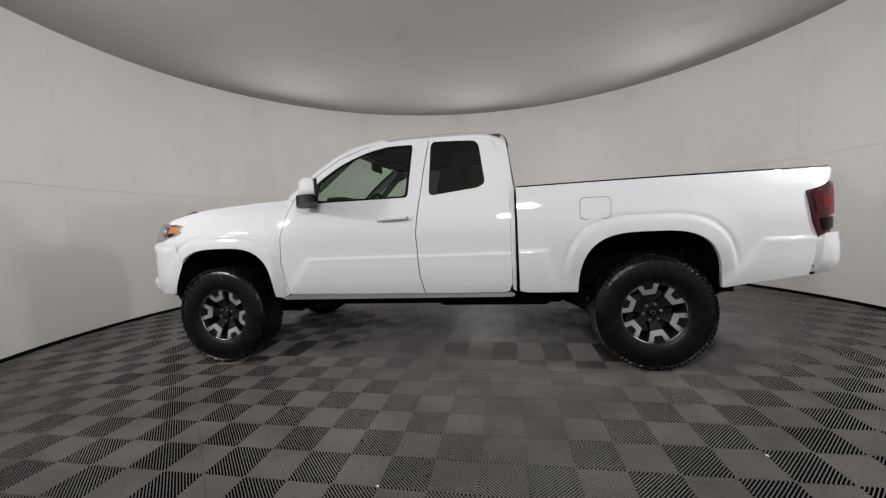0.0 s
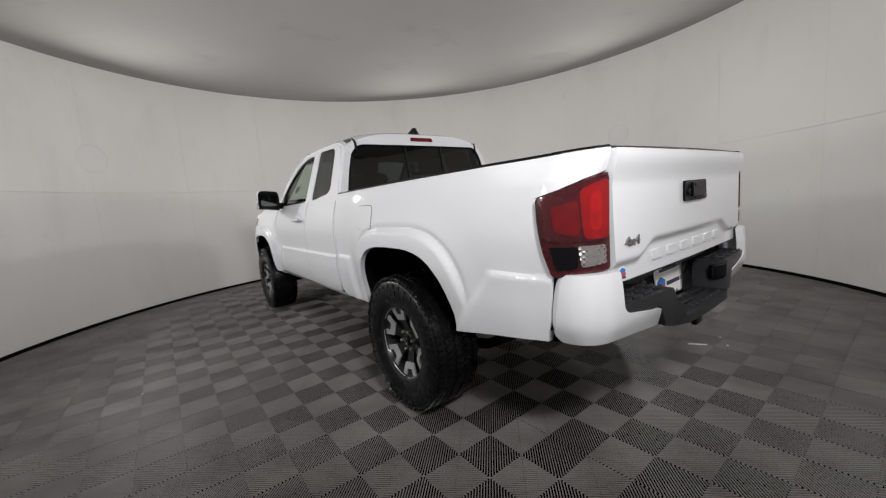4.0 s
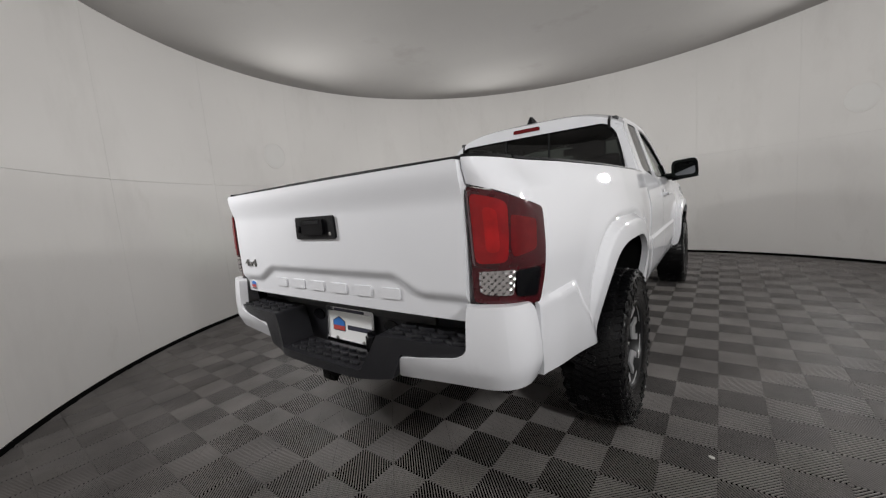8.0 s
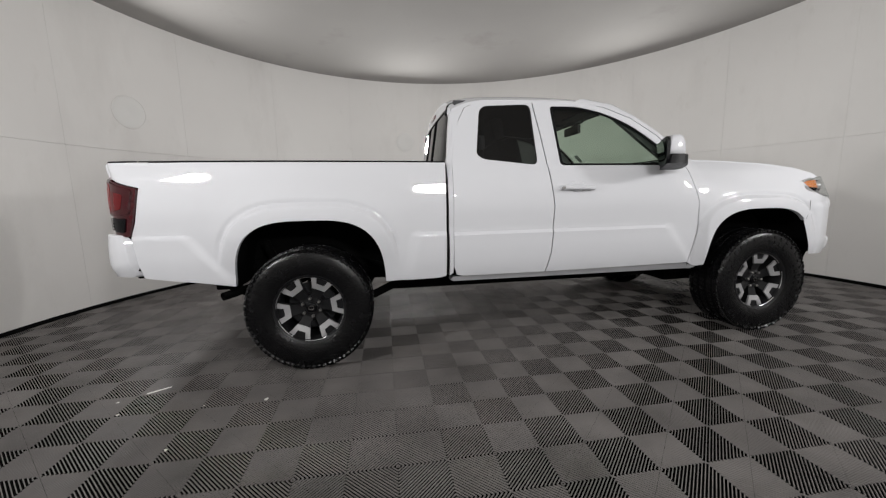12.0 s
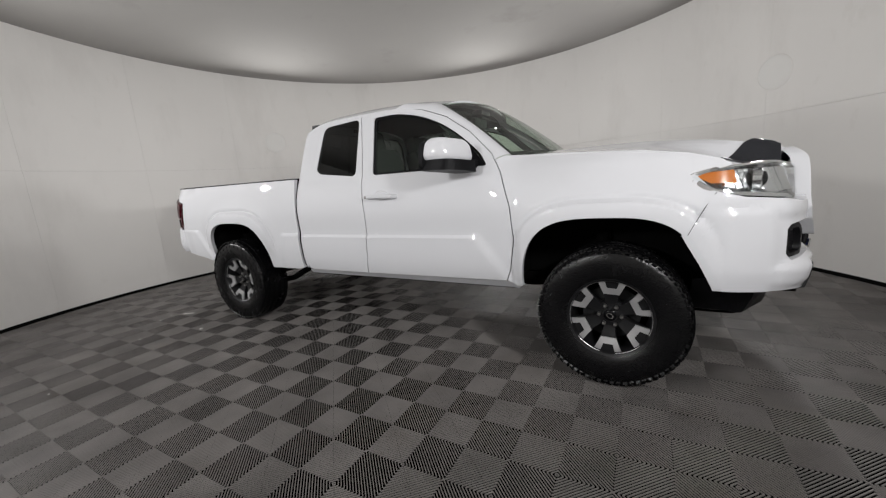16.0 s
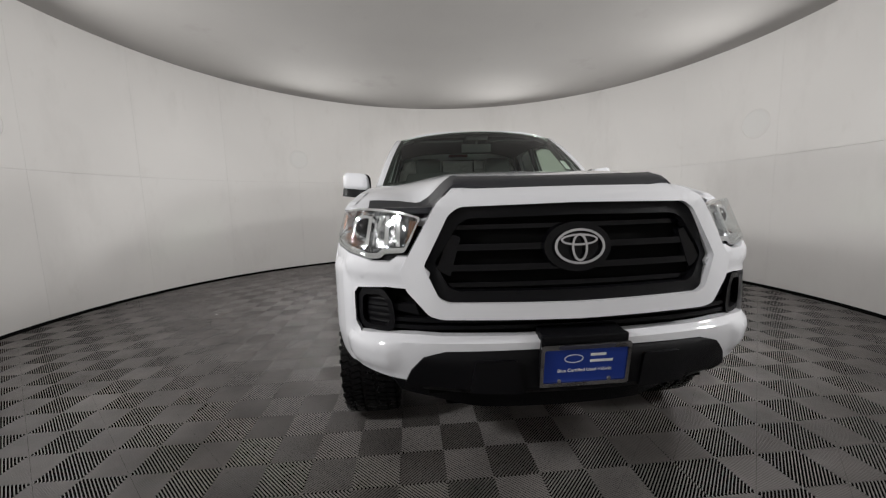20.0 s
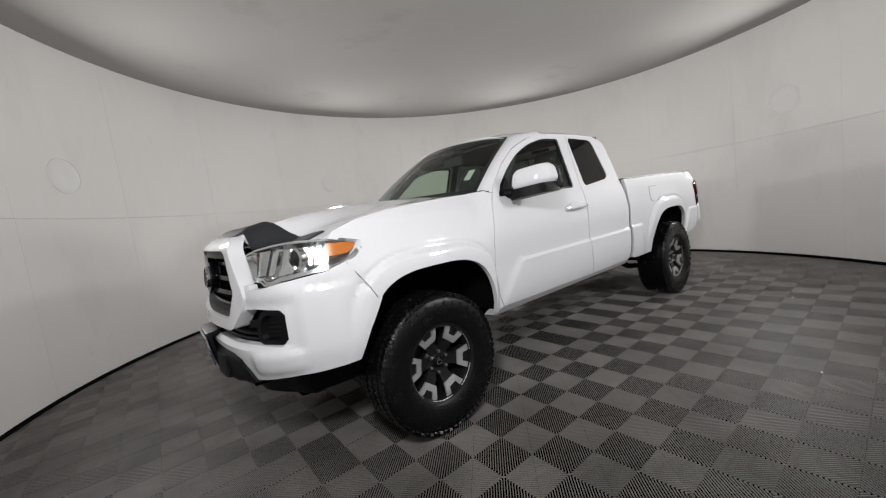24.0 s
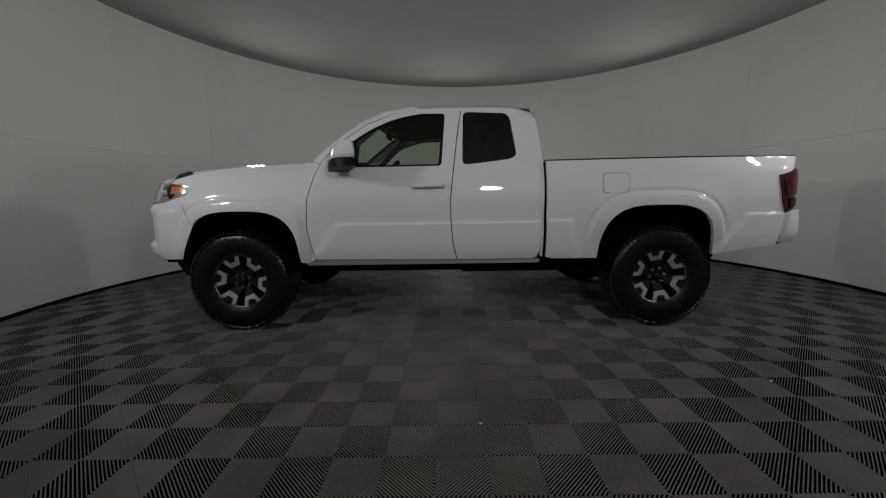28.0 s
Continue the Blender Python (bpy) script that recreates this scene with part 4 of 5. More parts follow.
def plate(name, m, back, label, parent):
    """A plate with its chrome frame; m lays its plane (x across, y up, z outwards)."""
    bm = box(bmesh.new(), (0, 0, 0), (0.305, 0.152, 0.002), None, 0.0)
    bmesh.ops.transform(bm, matrix=m, verts=bm.verts)
    pl = part(name, bm, back, parent, label)
    o = rounded([(-0.161, -0.081), (0.161, -0.081), (0.161, 0.081), (-0.161, 0.081)], 0.012, 3)
    i = rounded([(-0.148, -0.066), (0.148, -0.066), (0.148, 0.062), (-0.148, 0.062)], 0.008, 3)
    bm = slab(o, (0, 0, -0.007), lambda x, y: (x, y, 0.007), (i,))
    bmesh.ops.transform(bm, matrix=m, verts=bm.verts)
    part("plate_frame", bm, "dark_chrome", pl, "chrome plate frame")
    for x in (-0.09, 0.09):
        bm = lathe([(0.0, 0.006), (0.006, 0.005), (0.007, 0.0)], 12, "z")
        bmesh.ops.transform(bm, matrix=m @ pose(x, -0.060, 0.002), verts=bm.verts)
        part("plate_screw", bm, "steel", pl)
    bm = bmesh.new()
    box(bm, (0, 0.0705, 0.0075), (0.20, 0.012, 0.002), None)
    bmesh.ops.transform(bm, matrix=m, verts=bm.verts)
    part("frame_print", bm, "ink", pl)
    return pl


bm = box(bmesh.new(), (0, 0, 0), (0.02, 0.30, 0.20), None, 0.006)
box(bm, (0.03, 0, 0.085), (0.09, 0.29, 0.03), None, 0.006)
bmesh.ops.transform(bm, matrix=pose(-2.567, 0, 0.625, 0, -8, 0), verts=bm.verts)
part("plate_bracket", bm, "black", truck)
m = tilt @ FRONT @ Matrix.Diagonal((0.965, 0.965, 1, 1))
pl = plate("front_plate", m, "blue", "blue dealer plate in a chrome frame", truck)
text_mesh("Blue Certified Used Vehicle", 0.0175, 0.0004, m @ pose(0, -0.022, 0.0016), "plate_text", "white", pl)
for x, y, w, h in ((0.045, 0.036, 0.055, 0.014), (0.058, 0.012, 0.082, 0.014)):
    bm = box(bmesh.new(), (x, y, 0.0016), (w, h * 0.7, 0.001))
    bmesh.ops.transform(bm, matrix=m, verts=bm.verts)
    part("plate_bar", bm, "white", pl)
bm = slab(oval(0.034, 0.016, -0.042, 0.024), (0, 0, 0.001), lambda a, b: (a, b, 0.0012), (oval(0.031, 0.0135, -0.042, 0.024),))
bmesh.ops.transform(bm, matrix=m, verts=bm.verts)
part("plate_oval", bm, "white", pl)

# headlights
def lamp_at(u, z, off=0.0):
    """The lamp's skin, set back behind the grille surround at its inner end."""
    return nose_at(u, z, off - 0.034 * smooth(U(y=0.80), U(y=0.56), abs(u)))


def bowl_at(shape, u, z):
    """The lamp's hollow: deep in the middle, with two stepped reflector cells towards the grille."""
    d = min((Vector((u, z)) - Vector(a).lerp(Vector(b), min(1, max(0, (Vector((u, z)) - Vector(a)).dot(Vector(b) - Vector(a)) / max(1e-9, (Vector(b) - Vector(a)).length_squared))))).length for a, b in zip(shape, shape[1:] + shape[:1]))
    w = abs(u)
    cell = 0.0
    for c in (U(y=0.645), U(y=0.725)):
        q = math.hypot((w - c) / 0.040, (z - 1.075) / 0.045)
        cell = max(cell, smooth(1.0, 0.2, q))
    facet = 0.004 * (w * 30 % 1)
    return lamp_at(u, z, -0.004 - 0.060 * smooth(0.0, 0.030, d) - 0.022 * cell - facet * smooth(0.01, 0.02, d))


for s in (-1, 1):
    fixu = lambda pts: [(s * a, b) for a, b in pts]
    top = [(U(y=0.540), 1.120), (U(y=0.61), 1.140), (U(y=0.70), 1.153), (U(y=0.785), 1.158), (U(x=-2.14), 1.147), (U(x=-2.05), 1.128), (U(x=-1.99), 1.106)]
    bot = [(U(x=-2.055), 1.046), (U(x=-2.165), 1.012), (U(y=0.775), 0.990), (U(y=0.735), 0.974), (U(y=0.69), 0.974), (U(y=0.675), 0.992), (U(y=0.605), 0.994), (U(y=0.575), 1.05)]
    shape = rounded(fixu(top + bot), 0.012, 2)
    hl = part("headlight", patch(shape, (), 0.008, lambda u, z: bowl_at(shape, u, z), None), "lamp_silver", truck, "clear headlight with chrome reflector", 18)
    part("headlight_lens", patch(shape, (), 0.03, lambda u, z: lamp_at(u, z, 0.004)), "clear", hl, "clear plastic lens")
    cu = sum(p[0] for p in shape) / len(shape)
    rim = [(cu + (a - cu) * 0.972, 1.07 + (b - 1.07) * 0.90) for a, b in shape]
    part("lamp_rim", patch(shape, (rim,), 0.05, lambda u, z: lamp_at(u, z, 0.0), (0.03, 0, 0)), "chrome", hl)
    p = lamp_at(s * U(y=0.808), 1.078, -0.050)
    for r0, r1, dpt, mt, nm in ((0.052, 0.040, 0.0, "chrome", "projector_ring"), (0.040, 0.0, 0.004, "gloss_black", "projector_lens")):
        prof = [(r0, 0.03), (r0, 0.0), (r1, -dpt - 0.004)] if r1 else [(r0, 0.02), (r0 * 0.95, -0.004), (r0 * 0.7, -0.016), (r0 * 0.35, -0.022), (0.0, -0.024)]
        bm = lathe(prof, 24, "x")
        bmesh.ops.transform(bm, matrix=Matrix.Translation(p) @ pose(0, 0, 0, 0, 0, s * 12), verts=bm.verts)
        part(nm, bm, mt, hl)
    a = rounded(fixu([(U(y=0.556), 1.102), (U(y=0.598), 1.108), (U(y=0.618), 1.020), (U(y=0.606), 1.018), (U(y=0.588), 1.045)]), 0.006, 2)
    part("amber_indicator", patch(a, (), 0.02, lambda u, z: lamp_at(u, z, -0.040 + 0.002 * math.sin(u * 300)), (0.02, 0, 0)), "dim_amber", hl, "amber turn signal")
    a = rounded(fixu([(U(x=-2.17), 1.128), (U(x=-2.06), 1.120), (U(x=-2.02), 1.106), (U(x=-2.07), 1.072), (U(x=-2.16), 1.068)]), 0.006, 2)
    part("side_marker", patch(a, (), 0.02, lambda u, z: lamp_at(u, z, -0.006), (0.01, 0, 0)), "amber", hl, "amber side marker")
    for yy in (0.634, 0.690, 0.765):
        a = fixu([(U(y=yy - 0.008), 1.015), (U(y=yy + 0.008), 1.015), (U(y=yy + 0.006), 1.125), (U(y=yy - 0.010), 1.125)])
        part("reflector_rib", patch(a, (), 0.05, lambda u, z: lamp_at(u, z, -0.014 if yy < 0.64 else -0.035), (0.045, 0, 0)), "chrome", hl)
    a = fixu([(U(x=-2.10), 1.030), (U(x=-2.165), 1.014), (U(y=0.775), 0.993), (U(y=0.735), 0.978), (U(y=0.69), 0.978), (U(y=0.675), 0.996), (U(y=0.612), 0.998), (U(y=0.608), 1.012), (U(y=0.683), 1.010), (U(y=0.700), 0.993), (U(y=0.735), 0.993), (U(y=0.772), 1.008), (U(x=-2.165), 1.028)])
    part("lamp_trim", patch(a, (), 0.03, lambda u, z: lamp_at(u, z, -0.006), (0.03, 0, 0)), "chrome", hl)
    a = rounded(fixu([(U(y=0.585), 0.988), (U(y=0.672), 0.988), (U(y=0.692), 0.965), (U(y=0.622), 0.962)]), 0.004, 2)
    part("headlight_insert", patch(a, (), 0.02, lambda u, z: lamp_at(u, z, -0.010), (0.03, 0, 0)), "black", hl)

# hood protector
half = [(-2.408, 0), (-2.398, 0.30), (-2.375, 0.415), (-2.362, 0.505), (-2.305, 0.600), (-2.238, 0.690), (-2.185, 0.745), (-2.085, 0.748), (-2.105, 0.62), (-2.150, 0.51), (-2.225, 0.43), (-2.295, 0.385), (-2.308, 0)]
out = half + [(x, -y) for x, y in half[-2:0:-1]]


def guard_at(x, y):
    p = hood_at(x, y * 0.99)
    k = smooth(0.435, 0.395, abs(y))
    p.z = max(p.z, 1.147 - 0.02 * smooth(0.66, 0.75, abs(y)))
    return p + Vector((0, 0, 0.007 + 0.014 * k * smooth(-2.405, -2.35, x)))


part("hood_deflector", patch(out, (), 0.02, guard_at, (0.004, 0, -0.022)), "deflector", truck, "dark smoked plastic bug deflector")

# rear end ------------------------------------------------------------------


def gate_at(y, z, off=0.0):
    zc = 0.948 - 0.056 * smooth(0.37, 0.52, abs(y))
    proud = 0.019 * smooth(zc - 0.020, zc + 0.018, z)
    lip = 0.020 * smooth(1.165, 1.275, z)
    return Vector((2.742 + proud + lip - 0.010 * (y / 0.68) ** 2 + 0.008 * (1.1 - z) + off, y, z))


gate = part("tailgate", patch(rounded([(-0.670, 0.822), (0.670, 0.822), (0.684, 1.05), (0.686, 1.294), (-0.686, 1.294), (-0.684, 1.05)], [0.012, 0.012, 0, 0.012, 0.012, 0]), (), 0.009, gate_at, (-0.05, 0, 0)), "paint", truck, "white tailgate")
part("tailgate_cap", patch([(-0.684, 0), (0.684, 0), (0.684, 1), (-0.684, 1)], (), 0.2, lambda y, t: (2.775 - 0.07 * t - 0.035 * (y / 0.68) ** 2, y, 1.303 + 0.006 * math.sin(math.pi * t)), (0, 0, -0.014)), "black", gate)
bez = rounded([(-0.123, 1.080), (0.127, 1.080), (0.123, 1.168), (-0.121, 1.168)], 0.012, 3)
hb = part("handle_bezel", slab(bez, (-0.02, 0, 0), lambda y, z: gate_at(y, z, 0.010)), "black", gate, "black tailgate handle bezel")
part("gate_handle", slab(rounded([(-0.066, 1.098), (0.072, 1.098), (0.072, 1.158), (-0.066, 1.158)], 0.01, 3), (-0.02, 0, 0), lambda y, z: gate_at(y, z, 0.022)), "gloss_black", gate)
part("handle_mark", slab([(-0.045, 1.140), (0.051, 1.140), (0.051, 1.152), (-0.045, 1.152)], (-0.004, 0, 0), lambda y, z: gate_at(y, z, 0.0235)), "black", gate)
bm = lathe([(0.0, 0.005), (0.007, 0.004), (0.008, 0.0)], 14, "x")
bmesh.ops.translate(bm, verts=bm.verts, vec=gate_at(0.100, 1.10, 0.008))
part("gate_lock", bm, "steel", gate)
bm = lathe([(0.0, 0.012), (0.012, 0.010), (0.015, 0.0)], 14, "x")
bmesh.ops.translate(bm, verts=bm.verts, vec=gate_at(-0.095, 1.12, 0.008))
part("reversing_camera", bm, "gloss_black", gate)
# raised marks along the lower tailgate, drawn as plain strokes
for k in range(6):
    c = -0.333 + 0.138 * k
    mark = rounded([(c - 0.046, 0.867), (c + 0.046, 0.867), (c + 0.046, 0.905), (c - 0.046, 0.905)], 0.008, 2)
    part("raised_mark", slab(mark, (-0.006, 0, 0), lambda y, z: gate_at(y, z, 0.0055)), "paint", gate)
text_mesh("4x4", 0.062, 0.003, Matrix.Translation(gate_at(-0.565, 0.967, 0.004)) @ REAR @ Matrix.Diagonal((1.15, 0.8, 1, 1)), "badge", "steel", gate, "chrome 4x4 badge")
stick = rounded([(-0.632, 0.831), (-0.582, 0.831), (-0.582, 0.868), (-0.607, 0.880), (-0.632, 0.868)], 0.004, 2)
st = part("dealer_sticker", slab(stick, (-0.001, 0, 0), lambda y, z: gate_at(y, z, 0.002)), "plate_white", gate, "small blue and red sticker")
part("sticker_sky", slab([(-0.628, 0.852), (-0.586, 0.852), (-0.586, 0.866), (-0.607, 0.875), (-0.628, 0.866)], (-0.001, 0, 0), lambda y, z: gate_at(y, z, 0.0035)), "print_blue", gate)
part("sticker_rock", slab([(-0.628, 0.842), (-0.586, 0.842), (-0.586, 0.851), (-0.60, 0.858), (-0.615, 0.853), (-0.628, 0.856)], (-0.001, 0, 0), lambda y, z: gate_at(y, z, 0.0045)), "print_red", gate)
part("sticker_line", slab([(-0.630, 0.833), (-0.584, 0.833), (-0.584, 0.839), (-0.630, 0.839)], (-0.001, 0, 0), lambda y, z: gate_at(y, z, 0.0035)), "ink", gate)

# rear bumper
rear = part("rear_bumper", slab(rounded(both([(0, 0.620), (0.250, 0.620), (0.325, 0.752), (0.705, 0.757), (0.705, 0.705), (0.425, 0.700), (0.385, 0.606), (0.31, 0.588), (0, 0.584)]), 0.008, 2), (-0.15, 0, 0), lambda y, z: (2.808 - 0.03 * (y / 0.66) ** 2 + 0.025 * smooth(0.32, 0.22, abs(y)), y, z), res=0.06), "bumper_black", truck, "black step bumper")
part("bumper_recess", slab([(-0.70, 0.59), (0.70, 0.59), (0.70, 0.875), (-0.70, 0.875)], (-0.01, 0, 0), lambda y, z: (2.636, y, z)), "bumper_black", rear)


def cap_at(u, z):
    bulge = 0.012 * math.sin(math.pi * min(1, max(0, (z - 0.60) / 0.29)))
    r = 0.12
    y0 = 0.830
    tuck = 0.30 * max(0, 0.69 - z)
    if u < 0.14:
        return Vector((2.51 + u, -y0 - bulge + tuck, z))
    if u < 0.14 + r * math.pi / 2:
        a = (u - 0.14) / r
        return Vector((2.65 + (r + bulge - tuck) * math.sin(a), -y0 + r - (r + bulge - tuck) * math.cos(a), z))
    w = u - 0.14 - r * math.pi / 2
    return Vector((2.77 + bulge - tuck + 0.02 * min(1, w / 0.3), -y0 + r + w, z))


cap = rounded([(0.096, 0.636), (0.126, 0.858), (0.15, 0.878), (0.27, 0.882), (0.354, 0.880), (0.358, 0.742), (0.392, 0.722), (0.612, 0.690), (0.652, 0.606), (0.45, 0.624), (0.30, 0.634), (0.20, 0.630), (0.110, 0.624)], [0.01, 0.015, 0.03, 0.02, 0.012, 0.02, 0.02, 0.012, 0.012, 0.03, 0.03, 0.03, 0.012], 3)
for flip in (False, True):
    bm = patch(cap, (), 0.025, cap_at, lambda co: (-0.03, 0.02, 0))
    part("bumper_end", mirrored(bm) if flip else bm, "paint", rear, "white bumper end cap")
    for k in range(4):
        for j in range(3):
            bm = bmesh.new()
            y = 0.385 + 0.082 * k
            for hs in (-1, 1):
                box(bm, (2.700 + 0.034 * j, y + hs * 0.017, 0.759), (0.010, 0.036, 0.013), Matrix.Rotation(hs * 0.30, 4, "Z"), 0.003)
            part("step_ridge", mirrored(bm) if flip else bm, "bumper_black", rear)
    bm = lathe([(0.0, 0.0), (0.040, 0.0), (0.044, -0.01)], 20, "x")
    for v in bm.verts:
        v.co = Vector((v.co.x + 2.640, -v.co.y * 1.0 + 0.235, v.co.z * 0.62 + 0.715))
    part("bumper_plug", mirrored(bm) if flip else bm, "gloss_black", rear)
for k in range(8):
    for j in range(3):
        bm = bmesh.new()
        for hs in (-1, 1):
            box(bm, (2.72 + 0.04 * j, -0.19 + 0.0543 * k + hs * 0.0115, 0.626), (0.011, 0.025, 0.012), Matrix.Rotation(hs * 0.30, 4, "Z"), 0.003)
        part("step_ridge", bm, "bumper_black", rear)
bm = box(bmesh.new(), (0, 0, 0), (0.03, 0.075, 0.07), None, 0.008)
box(bm, (0.014, 0, 0), (0.014, 0.05, 0.045), None, 0.004)
bmesh.ops.transform(bm, matrix=pose(2.775, 0.272, 0.705, 0, 0, -38), verts=bm.verts)
part("trailer_socket", bm, "gloss_black", rear, "square trailer wiring socket")
m = pose(2.652, 0, 0.690, 0, -4, 0) @ REAR @ Matrix.Diagonal((0.965, 0.965, 1, 1))
pl = plate("rear_plate", m, "plate_white", "white dealer plate in a silver frame", truck)
bm = box(bmesh.new(), (0.062, -0.006, 0.0016), (0.155, 0.020, 0.001))
bmesh.ops.transform(bm, matrix=m, verts=bm.verts)
part("plate_bar", bm, "ink", pl)
for pts, mt in (([(-0.118, -0.028), (-0.032, -0.028), (-0.032, 0.018), (-0.075, 0.038), (-0.118, 0.018)], "ink"), ([(-0.114, -0.004), (-0.036, -0.004), (-0.036, 0.016), (-0.075, 0.034), (-0.114, 0.016)], "print_blue"), ([(-0.114, -0.024), (-0.036, -0.024), (-0.036, -0.002), (-0.06, 0.012), (-0.085, 0.002), (-0.114, 0.006)], "print_red")):
    bm = slab(pts, (0, 0, 0.0005 + 0.0006 * len(mt) / 4), lambda a, b: (a, b, 0.0011))
    bmesh.ops.transform(bm, matrix=m, verts=bm.verts)
    part("plate_mark", bm, mt, pl)
# Dark boxes added inside so that the bumper gaps look black, not open.
for s in (-1, 1):
    part("bumper_bracket", box(bmesh.new(), (2.52, s * 0.70, 0.72), (0.20, 0.18, 0.22), None, 0.01), "dark", truck)
bm = box(bmesh.new(), (2.68, 0, 0.548), (0.20, 0.062, 0.062), None, 0.006)
box(bm, (2.775, 0, 0.548), (0.024, 0.078, 0.078), None, 0.008)
for hs in (-1, 1):
    tube(bm, [(2.70, hs * 0.05, 0.54), (2.75, hs * 0.085, 0.528), (2.765, hs * 0.105, 0.545), (2.74, hs * 0.115, 0.56)], 0.007, 6)
part("tow_hitch", bm, "gloss_black", truck)

# bed, chassis and cab inside -----------------------------------------------
for s in (-1, 1):
    part("bed_inner_wall", box(bmesh.new(), (1.650, s * 0.745, 1.125), (1.77, 0.02, 0.29), None, 0.004), "liner", truck)
part("bed_floor", box(bmesh.new(), (1.71, 0, 0.77), (1.88, 0.94, 0.03), None, 0.004), "liner", truck, "black lined load bed floor")
part("bed_front_wall", box(bmesh.new(), (0.775, 0, 1.02), (0.02, 1.47, 0.50), None, 0.004), "liner", truck)
part("tailgate_inner", box(bmesh.new(), (2.685, 0, 1.06), (0.02, 1.30, 0.44), None, 0.004), "liner", truck)
for s in (-1, 1):
    bm = bmesh.new()
    pr = None
    for i in range(30):
        x = 0.75 + (2.552 - 0.75) * i / 29
        yo = -bed_at(min(x, 2.56), 1.285)[1] - 0.002
        z = 1.278 + 0.0105 * (x - 0.75)
        row = [bm.verts.new(p) for p in ((x, s * yo, z), (x, s * (yo - 0.003), z + 0.008), (x, s * (yo - 0.09), z + 0.008), (x, s * (yo - 0.09), z - 0.03))]
        if pr:
            for j in range(3):
                bm.faces.new((pr[j], row[j], row[j + 1], pr[j + 1]))
        pr = row
    part("bed_rail_cap", bm, "black", truck, "black bed rail cap")
    bm = bmesh.new()
    pr = None
    for i in range(14):
        p = Vector(bed_at(2.56 + 0.262 * i / 13, 1.297))
        q = Vector((min(p.x - 0.004, 2.72), -0.688, 1.300))
        row = [bm.verts.new((v.x, -s * v.y, v.z)) for v in (p, p + Vector((-0.003 * i / 13, 0.003, 0.009)), q + Vector((0, 0, 0.009)))]
        if pr:
            for j in range(2):
                bm.faces.new((pr[j], row[j], row[j + 1], pr[j + 1]))
        pr = row
    part("rail_end_cap", bm, "black", truck)
bm = bmesh.new()
for s in (-1, 1):
    tube(bm, [(-2.2, s * 0.42, 0.50), (-1.9, s * 0.42, 0.52), (-1.1, s * 0.45, 0.46), (0.9, s * 0.47, 0.46), (1.3, s * 0.47, 0.58), (1.9, s * 0.47, 0.60), (2.6, s * 0.45, 0.58)], 0.055, 6)
for x in (-1.0, -0.2, 0.7, 2.3):
    box(bm, (x, 0, 0.47), (0.08, 0.9, 0.07), None, 0.01)
part("chassis_frame", bm, "dark", truck, "black steel ladder frame")
bm = bmesh.new()
tube(bm, [(1.618, -0.66, 0.387), (1.618, 0.66, 0.387)], 0.045, 12)
g = bmesh.ops.create_icosphere(bm, subdivisions=2, radius=0.13, matrix=Matrix.Translation((1.618, 0.0, 0.387)))
part("rear_axle", bm, "dark", truck)
bm = bmesh.new()
tube(bm, [(-1.618, -0.66, 0.387), (-1.618, 0.66, 0.387)], 0.03, 10)
for s in (-1, 1):
    box(bm, (-1.60, s * 0.50, 0.33), (0.22, 0.30, 0.04), None, 0.01)
    tube(bm, [(-1.55, s * 0.52, 0.35), (-1.55, s * 0.50, 0.80)], 0.04, 10)
part("front_suspension", bm, "dark", truck)
for s in (-1, 1):
    bm = bmesh.new()
    pts = [(0.95, 0.50), (1.3, 0.34), (1.618, 0.29), (1.95, 0.36), (2.30, 0.54)]
    tube(bm, [(x, s * 0.55, z) for x, z in pts], 0.03, 6)
    part("leaf_spring", bm, "dark", truck)
    bm = tube(bmesh.new(), [(1.75, s * 0.60, 0.32), (1.95, s * 0.56, 0.78)], 0.028, 10)
    part("shock_absorber", bm, "dark", truck)
bm = tube(bmesh.new(), [(-0.6, 0.25, 0.42), (0.9, 0.30, 0.42), (1.25, 0.42, 0.50), (1.75, 0.45, 0.56), (1.98, 0.58, 0.50), (2.13, 0.72, 0.47), (2.17, 0.765, 0.463)], 0.027, 12, cap=False)
tube(bm, [(0.0, 0.27, 0.42), (0.55, 0.29, 0.42)], 0.085, 14)
part("exhaust_pipe", bm, "dark", truck, "dark exhaust pipe with tip behind the rear wheel")
part("drive_shaft", tube(bmesh.new(), [(-0.75, 0, 0.44), (1.55, 0, 0.40)], 0.035, 10), "dark", truck)
for nm, c, sz, bv in (("gearbox", (-1.0, 0.05, 0.44), (0.7, 0.35, 0.18), 0.04), ("fuel_tank", (0.55, -0.40, 0.465), (0.9, 0.32, 0.20), 0.05), ("oil_pan", (-1.85, 0, 0.52), (0.55, 0.74, 0.10), 0.03),
                      # These three unseen slabs are added to block light beneath the truck.
                      ("engine_guard", (-1.72, 0, 0.355), (1.05, 0.90, 0.10), 0.03), ("underbody_shield", (0.05, 0, 0.41), (2.1, 0.95, 0.08), 0.03), ("rear_crossmember", (2.20, 0, 0.56), (0.75, 0.9, 0.08), 0.03)):
    part(nm, box(bmesh.new(), c, sz, None, bv), "dark", truck)
bm = lathe([(0.15, -0.09), (0.30, -0.11), (0.36, -0.07), (0.365, 0.0), (0.36, 0.07), (0.30, 0.11), (0.15, 0.09), (0.15, -0.09)], 32, "z")
bmesh.ops.translate(bm, verts=bm.verts, vec=(2.25, 0, 0.575))
part("spare_tyre", bm, "rubber", truck, "spare tyre slung under the bed")
bm = bmesh.new()
